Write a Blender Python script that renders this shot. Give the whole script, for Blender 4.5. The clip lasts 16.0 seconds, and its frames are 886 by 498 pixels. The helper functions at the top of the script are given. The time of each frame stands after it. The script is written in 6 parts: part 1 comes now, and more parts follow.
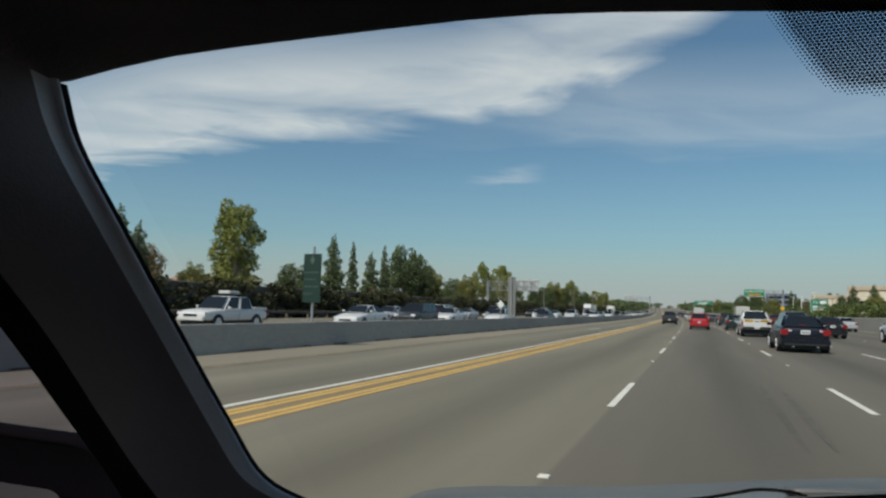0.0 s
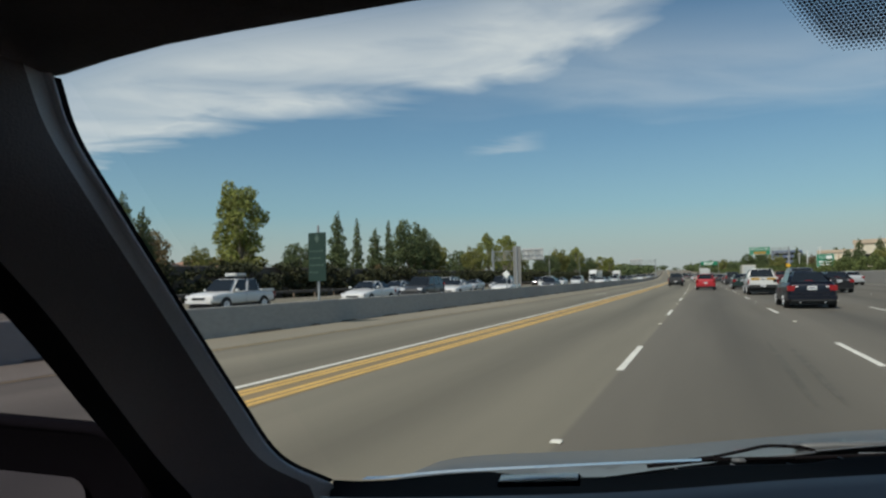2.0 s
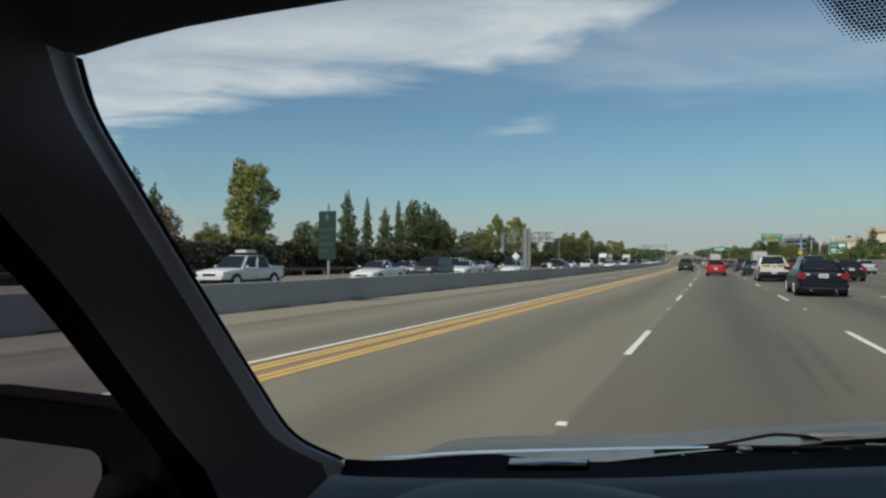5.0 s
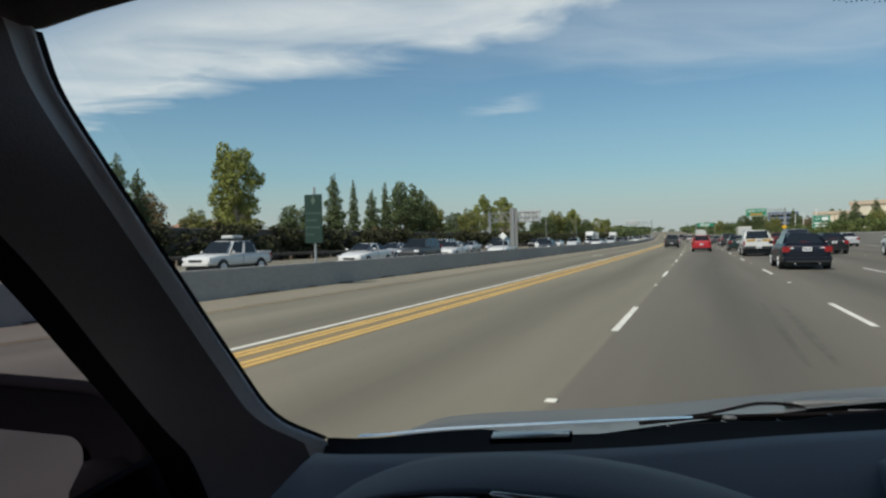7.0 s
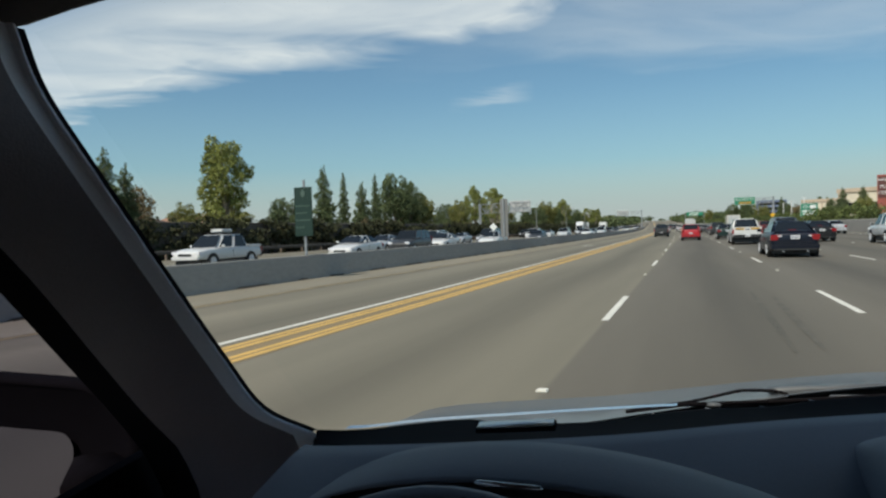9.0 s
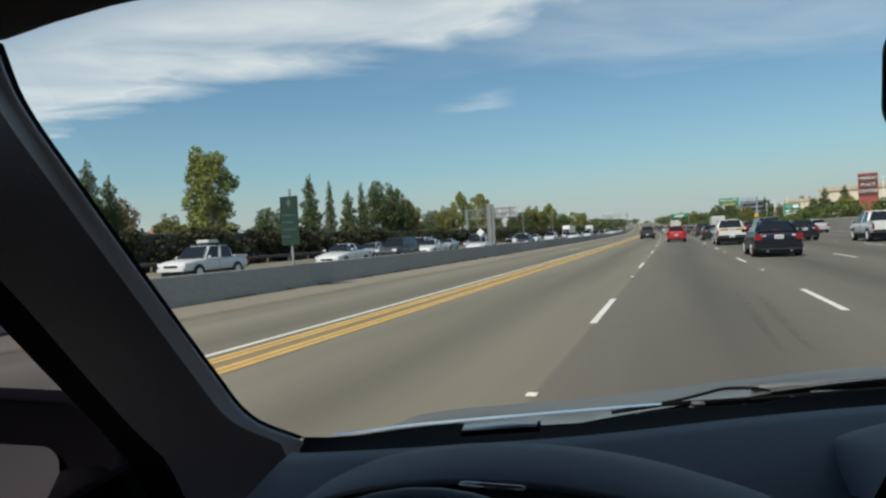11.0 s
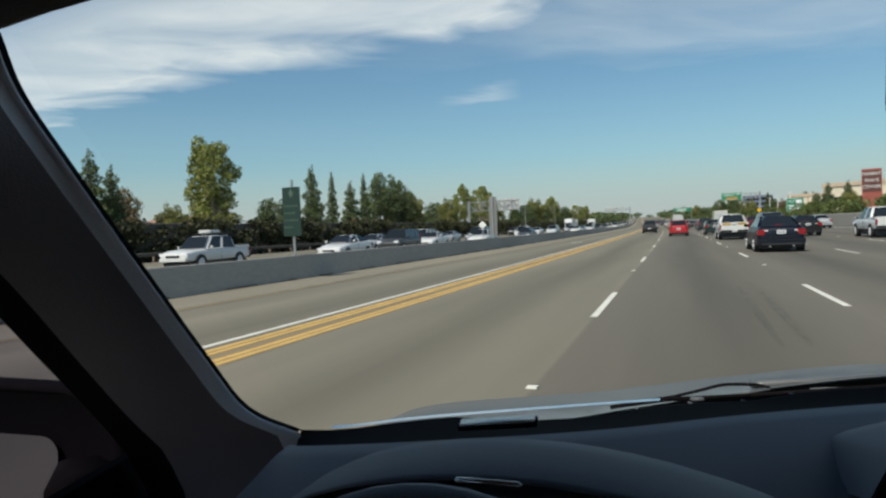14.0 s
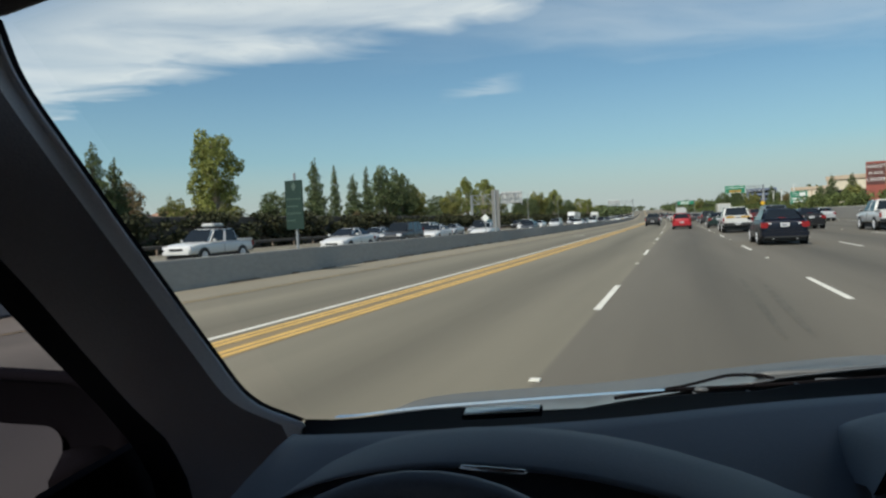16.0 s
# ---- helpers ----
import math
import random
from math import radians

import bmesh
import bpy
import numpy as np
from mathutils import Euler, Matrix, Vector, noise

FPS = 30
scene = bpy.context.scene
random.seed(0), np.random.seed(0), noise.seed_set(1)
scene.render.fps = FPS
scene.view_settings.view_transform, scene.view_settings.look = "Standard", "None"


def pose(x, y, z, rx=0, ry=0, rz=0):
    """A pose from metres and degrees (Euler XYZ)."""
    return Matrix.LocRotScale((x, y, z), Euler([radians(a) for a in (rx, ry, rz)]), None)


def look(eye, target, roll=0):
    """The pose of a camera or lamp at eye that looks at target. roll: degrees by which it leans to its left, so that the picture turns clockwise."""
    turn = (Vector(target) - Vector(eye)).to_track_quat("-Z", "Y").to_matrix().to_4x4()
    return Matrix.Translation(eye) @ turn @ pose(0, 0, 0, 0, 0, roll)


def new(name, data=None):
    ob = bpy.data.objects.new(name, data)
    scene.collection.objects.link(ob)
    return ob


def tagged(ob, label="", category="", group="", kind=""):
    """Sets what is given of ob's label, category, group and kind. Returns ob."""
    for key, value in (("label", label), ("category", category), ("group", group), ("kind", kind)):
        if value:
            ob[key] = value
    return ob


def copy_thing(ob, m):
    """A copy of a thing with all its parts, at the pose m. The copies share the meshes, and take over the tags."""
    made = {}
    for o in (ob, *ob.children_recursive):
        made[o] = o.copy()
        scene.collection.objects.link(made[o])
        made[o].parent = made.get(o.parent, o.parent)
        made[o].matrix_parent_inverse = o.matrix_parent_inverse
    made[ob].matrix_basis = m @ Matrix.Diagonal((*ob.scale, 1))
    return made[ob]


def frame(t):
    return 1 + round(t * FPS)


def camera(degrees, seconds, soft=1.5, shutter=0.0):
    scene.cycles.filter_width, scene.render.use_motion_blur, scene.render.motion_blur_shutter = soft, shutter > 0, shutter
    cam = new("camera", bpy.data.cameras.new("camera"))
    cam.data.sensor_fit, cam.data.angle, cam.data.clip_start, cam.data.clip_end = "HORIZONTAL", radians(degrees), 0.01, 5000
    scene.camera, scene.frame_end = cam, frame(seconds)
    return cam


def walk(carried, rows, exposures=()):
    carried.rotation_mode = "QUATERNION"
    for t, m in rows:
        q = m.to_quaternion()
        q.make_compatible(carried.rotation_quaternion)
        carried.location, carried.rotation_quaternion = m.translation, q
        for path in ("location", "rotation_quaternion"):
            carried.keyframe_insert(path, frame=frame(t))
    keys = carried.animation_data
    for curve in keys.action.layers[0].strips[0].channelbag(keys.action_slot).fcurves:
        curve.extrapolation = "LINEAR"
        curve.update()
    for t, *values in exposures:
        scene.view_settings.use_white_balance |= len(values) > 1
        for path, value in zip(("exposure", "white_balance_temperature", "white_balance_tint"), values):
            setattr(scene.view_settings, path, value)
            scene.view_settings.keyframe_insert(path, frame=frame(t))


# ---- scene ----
# The place is a freeway with the parked traffic, seen from the driver's seat of a car.
# World: x to the right, y ahead, z up, the road at z = 0 under the car.

# ---------- camera ----------
cam = camera(66.76, 16.0, soft=2.4)
EYE = 1.377  # the driver's eye above the road
ROWS = (
    (0.0, -0.0235, 0.0131, -0.0039, 5.03, -1.43, 20.75),
    (0.5, -0.0161, 0.0086, 0.0022, 6.01, -0.89, 19.77),
    (1.0, -0.0152, 0.0074, 0.0005, 5.42, -0.63, 19.74),
    (1.5, -0.0143, 0.0063, -0.0012, 3.11, 3.28, 20.48),
    (2.0, -0.0207, 0.0102, -0.0013, 2.70, 1.23, 21.27),
    (2.5, -0.0280, 0.0115, -0.0011, 1.76, -0.91, 22.31),
    (3.0, -0.0200, 0.0122, -0.0034, 1.65, 2.81, 21.11),
    (3.5, -0.0301, 0.0103, 0.0014, 1.72, -0.06, 22.41),
    (4.0, -0.0226, 0.0014, 0.0031, 2.12, -0.08, 22.29),
    (6.5, -0.0229, 0.0138, -0.0014, -0.87, 0.59, 21.52),
    (7.0, -0.0195, 0.0164, -0.0040, -0.55, 1.31, 20.99),
    (7.5, -0.0100, 0.0096, -0.0021, 0.14, 2.24, 19.68),
    (8.0, -0.0130, 0.0102, -0.0022, -0.38, 1.49, 20.31),
    (10.5, -0.0086, 0.0147, -0.0037, -1.76, 2.94, 19.41),
    (11.0, -0.0061, 0.0080, -0.0038, -0.80, 3.02, 19.11),
    (11.5, -0.0069, 0.0107, -0.0031, -0.62, 2.28, 18.97),
    (12.0, 0.0051, -0.0012, 0.0061, 0.47, 0.88, 14.97),
    (12.5, 0.0191, -0.0158, 0.0056, 2.23, 2.82, 12.91),
    (13.0, 0.0122, -0.0033, -0.0006, 0.36, 2.97, 13.88),
    (13.5, -0.0072, 0.0144, -0.0046, -1.80, 2.61, 19.12),
    (14.0, -0.0045, 0.0116, -0.0023, -1.46, 2.52, 19.28),
    (14.5, -0.0116, 0.0180, -0.0063, -2.62, 1.82, 20.12),
    (15.0, -0.0147, 0.0141, -0.0063, -2.22, 1.68, 20.89),
    (15.5, -0.0170, 0.0071, -0.0058, -1.99, 0.70, 21.88),
    (16.0, -0.0068, 0.0137, -0.0062, -2.03, 2.56, 19.51),
)
walk(cam, [(t, pose(x, y, EYE + z, 90 + p, r, w)) for t, x, y, z, p, r, w in ROWS], exposures=((0.0, -0.14), (4.0, -0.12), (6.4, -0.06), (7.4, 0.06), (11.4, 0.11), (12.4, 0.03), (13.1, 0.05), (14.0, 0.14), (14.5, 0.16), (16.0, 0.13)))

# ---------- sky and sun ----------
SUN_EL, SUN_AZ = radians(50), radians(-161)  # azimuth from +y towards +x
sun = new("sun", bpy.data.lights.new("sun", "SUN"))
sun.data.energy, sun.data.angle, sun.data.color = 3.7, radians(0.6), (1.0, 0.93, 0.80)
sun_from = Vector((math.sin(SUN_AZ) * math.cos(SUN_EL), math.cos(SUN_AZ) * math.cos(SUN_EL), math.sin(SUN_EL)))
sun.matrix_world = look(sun_from * 100, (0, 0, 0))


def node(tree, kind, inputs=(), **props):
    """A shader node with its inputs set: values, or sockets to link from."""
    n = tree.nodes.new(kind)
    for key, value in props.items():
        if key == "op":
            n.operation = value
        elif key == "blend":
            n.blend_type = value
        elif key == "data":
            n.data_type = value
    for key, value in dict(inputs).items():
        if isinstance(value, bpy.types.NodeSocket):
            tree.links.new(value, n.inputs[key])
        else:
            n.inputs[key].default_value = value
    return n


def ramp(tree, fac, stops):
    n = tree.nodes.new("ShaderNodeValToRGB")
    tree.links.new(fac, n.inputs[0])
    el = n.color_ramp.elements
    while len(el) < len(stops):
        el.new(0.5)
    for e, (p, c) in zip(el, stops):
        e.position, e.color = p, (c if len(c) == 4 else (*c, 1))
    return n.outputs[0]


def calc(tree, op, a, b=0.0):
    return node(tree, "ShaderNodeMath", {0: a, 1: b}, op=op).outputs[0]


# high thin cloud: azimuth and elevation along each streak
CLOUD_TURN = 54
MAIN_STREAK = ((-70, 3.5), (-56, 8.2), (-49, 11.2), (-43, 13.6), (-36, 15.0), (-28, 15.9), (-21, 16.6), (-14, 18.2), (-8, 20.2), (-2, 22.6), (6, 26.0), (70, 45.0))
UPPER_STREAK = ((-70, 21.0), (-50, 21.5), (-36, 22.5), (-25, 25.0), (-10, 29.0), (0, 29.0), (15, 27.0), (40, 26.0), (70, 26.0))
FAINT_STREAK = ((-70, 12.0), (-30, 13.6), (-14, 15.6), (0, 14.4), (12, 13.6), (30, 12.6), (70, 11.8))
SMALL_STREAK = ((-70, 10.0), (-25, 10.8), (-17, 11.3), (-10, 11.9), (70, 16.0))


def build_sky():
    world = bpy.data.worlds.new("sky")
    scene.world = world
    world.use_nodes = True
    tr = world.node_tree
    tr.nodes.clear()
    sky = tr.nodes.new("ShaderNodeTexSky")
    sky.sky_type, sky.sun_disc = "NISHITA", False
    sky.sun_elevation, sky.sun_rotation = SUN_EL, SUN_AZ
    sky.air_density, sky.dust_density, sky.ozone_density = 1.0, 1.2, 1.6
    way = tr.nodes.new("ShaderNodeTexCoord").outputs["Generated"]
    sep = node(tr, "ShaderNodeSeparateXYZ", {0: way})
    x, y, z = sep.outputs
    up = calc(tr, "MAXIMUM", z, 0.02)
    # azimuth to the right and elevation, in degrees
    az = calc(tr, "MULTIPLY", calc(tr, "ARCTAN2", x, y), 57.29578)
    el = calc(tr, "MULTIPLY", calc(tr, "ARCSINE", z), 57.29578)
    # the way's foot on a high flat layer, turned along the streaks
    u, v = calc(tr, "DIVIDE", x, up), calc(tr, "DIVIDE", y, up)
    a = radians(CLOUD_TURN)
    along = calc(tr, "ADD", calc(tr, "MULTIPLY", u, math.sin(a)), calc(tr, "MULTIPLY", v, math.cos(a)))
    across = calc(tr, "SUBTRACT", calc(tr, "MULTIPLY", v, math.sin(a)), calc(tr, "MULTIPLY", u, math.cos(a)))
    flat = node(tr, "ShaderNodeCombineXYZ", {0: calc(tr, "MULTIPLY", along, 0.62), 1: across, 2: 3.1}).outputs[0]
    broad = node(tr, "ShaderNodeTexNoise", {"Vector": flat, "Scale": 0.8, "Detail": 3.0, "Distortion": 0.8}).outputs[0]
    fine = node(tr, "ShaderNodeTexNoise", {"Vector": flat, "Scale": 1.7, "Detail": 6.0, "Roughness": 0.52, "Distortion": 1.2}).outputs[0]
    grain = calc(tr, "ADD", calc(tr, "MULTIPLY", broad, 0.5), calc(tr, "MULTIPLY", fine, 0.5))

    def streak(points, width, soft_low, span=None, rough=9.0):
        """How much a streak covers: 1 along a line of azimuth and elevation, 0 well below it."""
        curve = tr.nodes.new("ShaderNodeFloatCurve")
        c = curve.mapping.curves[0]
        while len(c.points) < len(points):
            c.points.new(0.5, 0.5)
        for q, (pa, pe) in zip(c.points, points):
            q.location = ((pa + 70) / 140, pe / 60)
        curve.mapping.update()
        tr.links.new(calc(tr, "DIVIDE", calc(tr, "ADD", az, 70.0), 140.0), curve.inputs["Value"])
        mid = calc(tr, "MULTIPLY", curve.outputs[0], 60.0)
        off = calc(tr, "SUBTRACT", el, mid)
        off = calc(tr, "ADD", off, calc(tr, "MULTIPLY", calc(tr, "SUBTRACT", grain, 0.5), rough))
        below = node(tr, "ShaderNodeMapRange", {"Value": off, "From Min": -soft_low, "From Max": 0.0}).outputs[0]
        above = node(tr, "ShaderNodeMapRange", {"Value": off, "From Min": width, "From Max": width * 0.45}).outputs[0]
        cover = calc(tr, "MULTIPLY", below, above)
        if span:
            for q0, q1 in ((span[0], span[1]), (span[3], span[2])):
                cover = calc(tr, "MULTIPLY", cover, node(tr, "ShaderNodeMapRange", {"Value": az, "From Min": q0, "From Max": q1}).outputs[0])
        return cover

    main = streak(MAIN_STREAK, 8.0, 2.2, (-100, -36, 60, 90), 8.5)
    upper = calc(tr, "MULTIPLY", streak(UPPER_STREAK, 40.0, 8.0), 0.07)
    faint = calc(tr, "MULTIPLY", streak(FAINT_STREAK, 7.0, 2.2, (-26, -6, 60, 90), 5.0), 0.28)
    small = calc(tr, "MULTIPLY", streak(SMALL_STREAK, 0.6, 0.5, (-19.5, -16, -14.5, -12), 5.0), 0.26)
    body = ramp(tr, grain, ((0.33, (0.34,) * 3), (0.62, (1, 1, 1))))
    thick = calc(tr, "MAXIMUM", calc(tr, "MULTIPLY", main, 0.92), calc(tr, "MAXIMUM", upper, calc(tr, "MAXIMUM", faint, small)))
    cloud = calc(tr, "MULTIPLY", thick, body)
    haze = ramp(tr, z, ((0.0, (0.70,) * 3), (0.06, (0.27,) * 3), (0.20, (0, 0, 0))))
    mist = node(tr, "ShaderNodeMix", {0: haze, 6: sky.outputs[0], 7: (4.5, 5.2, 5.7, 1)}, data="RGBA").outputs[2]
    mist = node(tr, "ShaderNodeMix", {0: 1.0, 6: mist, 7: (0.755, 0.98, 0.985, 1)}, data="RGBA", blend="MULTIPLY").outputs[2]
    low = ramp(tr, z, ((0.0, (0.75,) * 3), (0.035, (0.50,) * 3), (0.10, (0, 0, 0))))
    tinted = node(tr, "ShaderNodeMix", {0: low, 6: mist, 7: (4.95, 5.1, 4.85, 1)}, data="RGBA").outputs[2]
    mixed = node(tr, "ShaderNodeMix", {0: cloud, 6: tinted, 7: (7.7, 8.15, 8.0, 1)}, data="RGBA").outputs[2]
    back = node(tr, "ShaderNodeBackground", {"Color": mixed, "Strength": 0.097})
    out = tr.nodes.new("ShaderNodeOutputWorld")
    tr.links.new(back.outputs[0], out.inputs[0])


build_sky()


# ---------- materials ----------
def material(name, color, rough=0.6, metal=0.0, scale=8.0, vary=0.12, fine=60.0, bump=0.0, coat=0.0, stretch=(1, 1, 1), random_tint=0.0, sheen_spec=0.5):
    m = bpy.data.materials.new(name)
    m.use_nodes = True
    tr = m.node_tree
    bsdf = tr.nodes["Principled BSDF"]
    at = tr.nodes.new("ShaderNodeTexCoord").outputs["Object"]
    at = node(tr, "ShaderNodeMapping", {0: at, "Scale": stretch}).outputs[0]
    n1 = node(tr, "ShaderNodeTexNoise", {"Vector": at, "Scale": scale, "Detail": 4.0}).outputs[0]
    n2 = node(tr, "ShaderNodeTexNoise", {"Vector": at, "Scale": fine, "Detail": 3.0}).outputs[0]
    both = calc(tr, "ADD", calc(tr, "MULTIPLY", n1, 0.6), calc(tr, "MULTIPLY", n2, 0.4))
    lo = tuple(c * (1 - vary) for c in color)
    hi = tuple(min(1, c * (1 + vary)) for c in color)
    col = ramp(tr, both, ((0.3, lo), (0.7, hi)))
    if random_tint:
        rnd = tr.nodes.new("ShaderNodeObjectInfo").outputs["Random"]
        hsv = node(tr, "ShaderNodeHueSaturation", {"Color": col, "Value": calc(tr, "ADD", calc(tr, "MULTIPLY", rnd, random_tint), 1 - random_tint / 2)})
        col = hsv.outputs[0]
    tr.links.new(col, bsdf.inputs["Base Color"])
    bsdf.inputs["Roughness"].default_value = rough
    bsdf.inputs["Metallic"].default_value = metal
    bsdf.inputs["Coat Weight"].default_value = coat
    bsdf.inputs["Coat Roughness"].default_value = 0.05
    bsdf.inputs["Specular IOR Level"].default_value = sheen_spec
    if bump:
        b = node(tr, "ShaderNodeBump", {"Strength": bump, "Distance": 0.01, "Height": n2})
        tr.links.new(b.outputs[0], bsdf.inputs["Normal"])
    return m


def paint(name, color, rough=0.35):
    return material(name, color, rough, 0.0, 3.0, 0.05, 30.0, coat=0.3 if max(color) < 0.1 else 0.6, sheen_spec=0.3 if max(color) < 0.1 else 0.5)


def pane_material(name, tint=(1, 1, 1), gloss=1.12):
    m = bpy.data.materials.new(name)
    m.use_nodes = True
    tr = m.node_tree
    tr.nodes.clear()
    clear = node(tr, "ShaderNodeBsdfTransparent", {"Color": (*tint, 1)})
    shine = node(tr, "ShaderNodeBsdfGlossy", {"Roughness": 0.0})
    edge = node(tr, "ShaderNodeFresnel", {"IOR": gloss})
    mix = node(tr, "ShaderNodeMixShader", {0: edge.outputs[0], 1: clear.outputs[0], 2: shine.outputs[0]})
    out = tr.nodes.new("ShaderNodeOutputMaterial")
    tr.links.new(mix.outputs[0], out.inputs[0])
    return m


M = {
    "dirt": material("dry_earth", (0.20, 0.165, 0.12), 0.95, scale=0.05, vary=0.35, fine=1.5),
    "concrete": material("concrete", (0.31, 0.29, 0.26), 0.9, scale=0.35, vary=0.18, fine=9.0, bump=0.06, stretch=(1, 0.4, 1)),
    "white_line": material("white_road_paint", (0.68, 0.655, 0.58), 0.7, scale=2.0, vary=0.12, fine=30.0),
    "yellow_line": material("yellow_road_paint", (0.60, 0.375, 0.105), 0.75, scale=1.2, vary=0.16, fine=25.0),
    "rubber": material("rubber", (0.018, 0.018, 0.018), 0.8),
    "dark_glass": material("tinted_glass", (0.012, 0.014, 0.016), 0.06, scale=1.0, vary=0.05),
    "rim": material("alloy", (0.68, 0.68, 0.69), 0.4, 0.1),
    "trim_black": material("black_trim", (0.022, 0.022, 0.023), 0.55),
    "red_lamp": paint("red_lamp", (0.24, 0.006, 0.009), 0.2),
    "clear_lamp": paint("clear_lamp", (0.75, 0.75, 0.78), 0.12),
    "amber_lamp": paint("amber_lamp", (0.6, 0.2, 0.02), 0.2),
    "plate": material("plate_white", (0.7, 0.7, 0.7), 0.5),
    "plate_bar": material("plate_bar", (0.05, 0.06, 0.12), 0.5),
    "steel": material("galvanised_steel", (0.38, 0.39, 0.40), 0.5, 0.6, scale=2.0),
    "sign_back": material("sign_back", (0.60, 0.60, 0.58), 0.45, 0.5, scale=1.0),
    "grey_back": material("dull_grey_metal", (0.20, 0.20, 0.195), 0.6, 0.2, scale=1.0),
    "sign_green": material("sign_green", (0.012, 0.20, 0.11), 0.5, scale=1.0, vary=0.06),
    "sign_white": material("sign_white", (0.75, 0.76, 0.74), 0.5),
    "sign_black": material("sign_black", (0.02, 0.02, 0.02), 0.5),
    "sign_yellow": material("sign_yellow", (0.70, 0.40, 0.02), 0.5),
    "sign_ochre": material("sign_ochre", (0.36, 0.23, 0.05), 0.6),
    "sign_green_dark": material("sign_green_dark", (0.004, 0.026, 0.018), 0.6, scale=1.0, vary=0.06),
    "rubber_mark": material("rubber_mark", (0.098, 0.089, 0.070), 0.9, scale=1.5, vary=0.35, fine=20.0),
    "faded_text": material("faded_text", (0.07, 0.11, 0.09), 0.6),
    "worn_white": material("worn_white_paint", (0.38, 0.365, 0.32), 0.8, scale=2.0, vary=0.25, fine=20.0),
    "debris": material("dark_debris", (0.075, 0.06, 0.045), 0.95, scale=1.5, vary=0.5, fine=12.0),
    "worn_yellow": material("worn_yellow_paint", (0.30, 0.225, 0.115), 0.8, scale=1.0, vary=0.3, fine=20.0),
    "shoulder": material("sandy_shoulder", (0.225, 0.200, 0.150), 0.95, scale=0.25, vary=0.16, fine=30.0, stretch=(1, 0.2, 1)),
    "stain": material("yellow_stain", (0.235, 0.175, 0.095), 0.9, scale=1.0, vary=0.2, fine=25.0, stretch=(1, 0.1, 1)),
    "weathered": material("weathered_steel", (0.10, 0.09, 0.08), 0.8, 0.2, scale=1.0, vary=0.25),
    "bark": material("bark", (0.22, 0.17, 0.13), 0.95, scale=2.0, vary=0.3, fine=15.0),
    "bark_pale": material("bark_pale", (0.42, 0.36, 0.29), 0.9, scale=1.0, vary=0.25, fine=10.0),
}


def asphalt():
    """Worn grey road: tyre-darkened lane middles, grain and broad stains."""
    m = bpy.data.materials.new("worn_road")
    m.use_nodes = True
    tr = m.node_tree
    bsdf = tr.nodes["Principled BSDF"]
    at = tr.nodes.new("ShaderNodeTexCoord").outputs["Object"]
    sep = node(tr, "ShaderNodeSeparateXYZ", {0: at})
    # x on this sheet is the distance from the left line of the lane; lanes are 3.58 m wide
    lane = calc(tr, "FRACT", calc(tr, "DIVIDE", calc(tr, "ADD", sep.outputs[0], 100 * 3.58), 3.58))
    worn = ramp(tr, lane, ((0.0, (1, 1, 1)), (0.22, (0.90,) * 3), (0.5, (0.66,) * 3), (0.78, (0.90,) * 3), (1.0, (1, 1, 1))))
    longer = node(tr, "ShaderNodeMapping", {0: at, "Scale": (1, 0.06, 1)}).outputs[0]
    n1 = node(tr, "ShaderNodeTexNoise", {"Vector": longer, "Scale": 0.9, "Detail": 5.0}).outputs[0]
    n2 = node(tr, "ShaderNodeTexNoise", {"Vector": at, "Scale": 60.0, "Detail": 4.0}).outputs[0]
    both = calc(tr, "ADD", calc(tr, "MULTIPLY", n1, 0.65), calc(tr, "MULTIPLY", n2, 0.35))
    col = ramp(tr, both, ((0.3, (0.142, 0.127, 0.097)), (0.7, (0.213, 0.190, 0.146))))
    col = node(tr, "ShaderNodeMix", {0: 1.0, 6: col, 7: worn}, data="RGBA", blend="MULTIPLY").outputs[2]
    older = ramp(tr, node(tr, "ShaderNodeMapRange", {"Value": sep.outputs[0], "From Min": -0.03, "From Max": 0.03}).outputs[0], ((0.0, (1.08, 1.08, 1.04)), (1.0, (0.79, 0.785, 0.80))))
    col = node(tr, "ShaderNodeMix", {0: 1.0, 6: col, 7: older}, data="RGBA", blend="MULTIPLY").outputs[2]
    tr.links.new(col, bsdf.inputs["Base Color"])
    bsdf.inputs["Roughness"].default_value = 0.9
    b = node(tr, "ShaderNodeBump", {"Strength": 0.25, "Distance": 0.004, "Height": n2})
    tr.links.new(b.outputs[0], bsdf.inputs["Normal"])
    return m


M["road"] = asphalt()


# ---------- mesh helpers ----------
def mesh_of(bm, name, mat, smooth=False):
    me = bpy.data.meshes.new(name)
    bmesh.ops.recalc_face_normals(bm, faces=bm.faces)
    bm.to_mesh(me)
    bm.free()
    if smooth:
        for p in me.polygons:
            p.use_smooth = True
    me.materials.append(mat)
    return me


def part(name, bm, mat, parent=None, label="", smooth=False):
    ob = new(name, mesh_of(bm, name, mat, smooth))
    if parent:
        ob.parent = parent
    if label:
        tagged(ob, label)
    return ob


def thing(name, label, category, at=None, group="", kind=""):
    ob = new(name)
    if at is not None:
        ob.matrix_world = at
    return tagged(ob, label, category, group, kind)


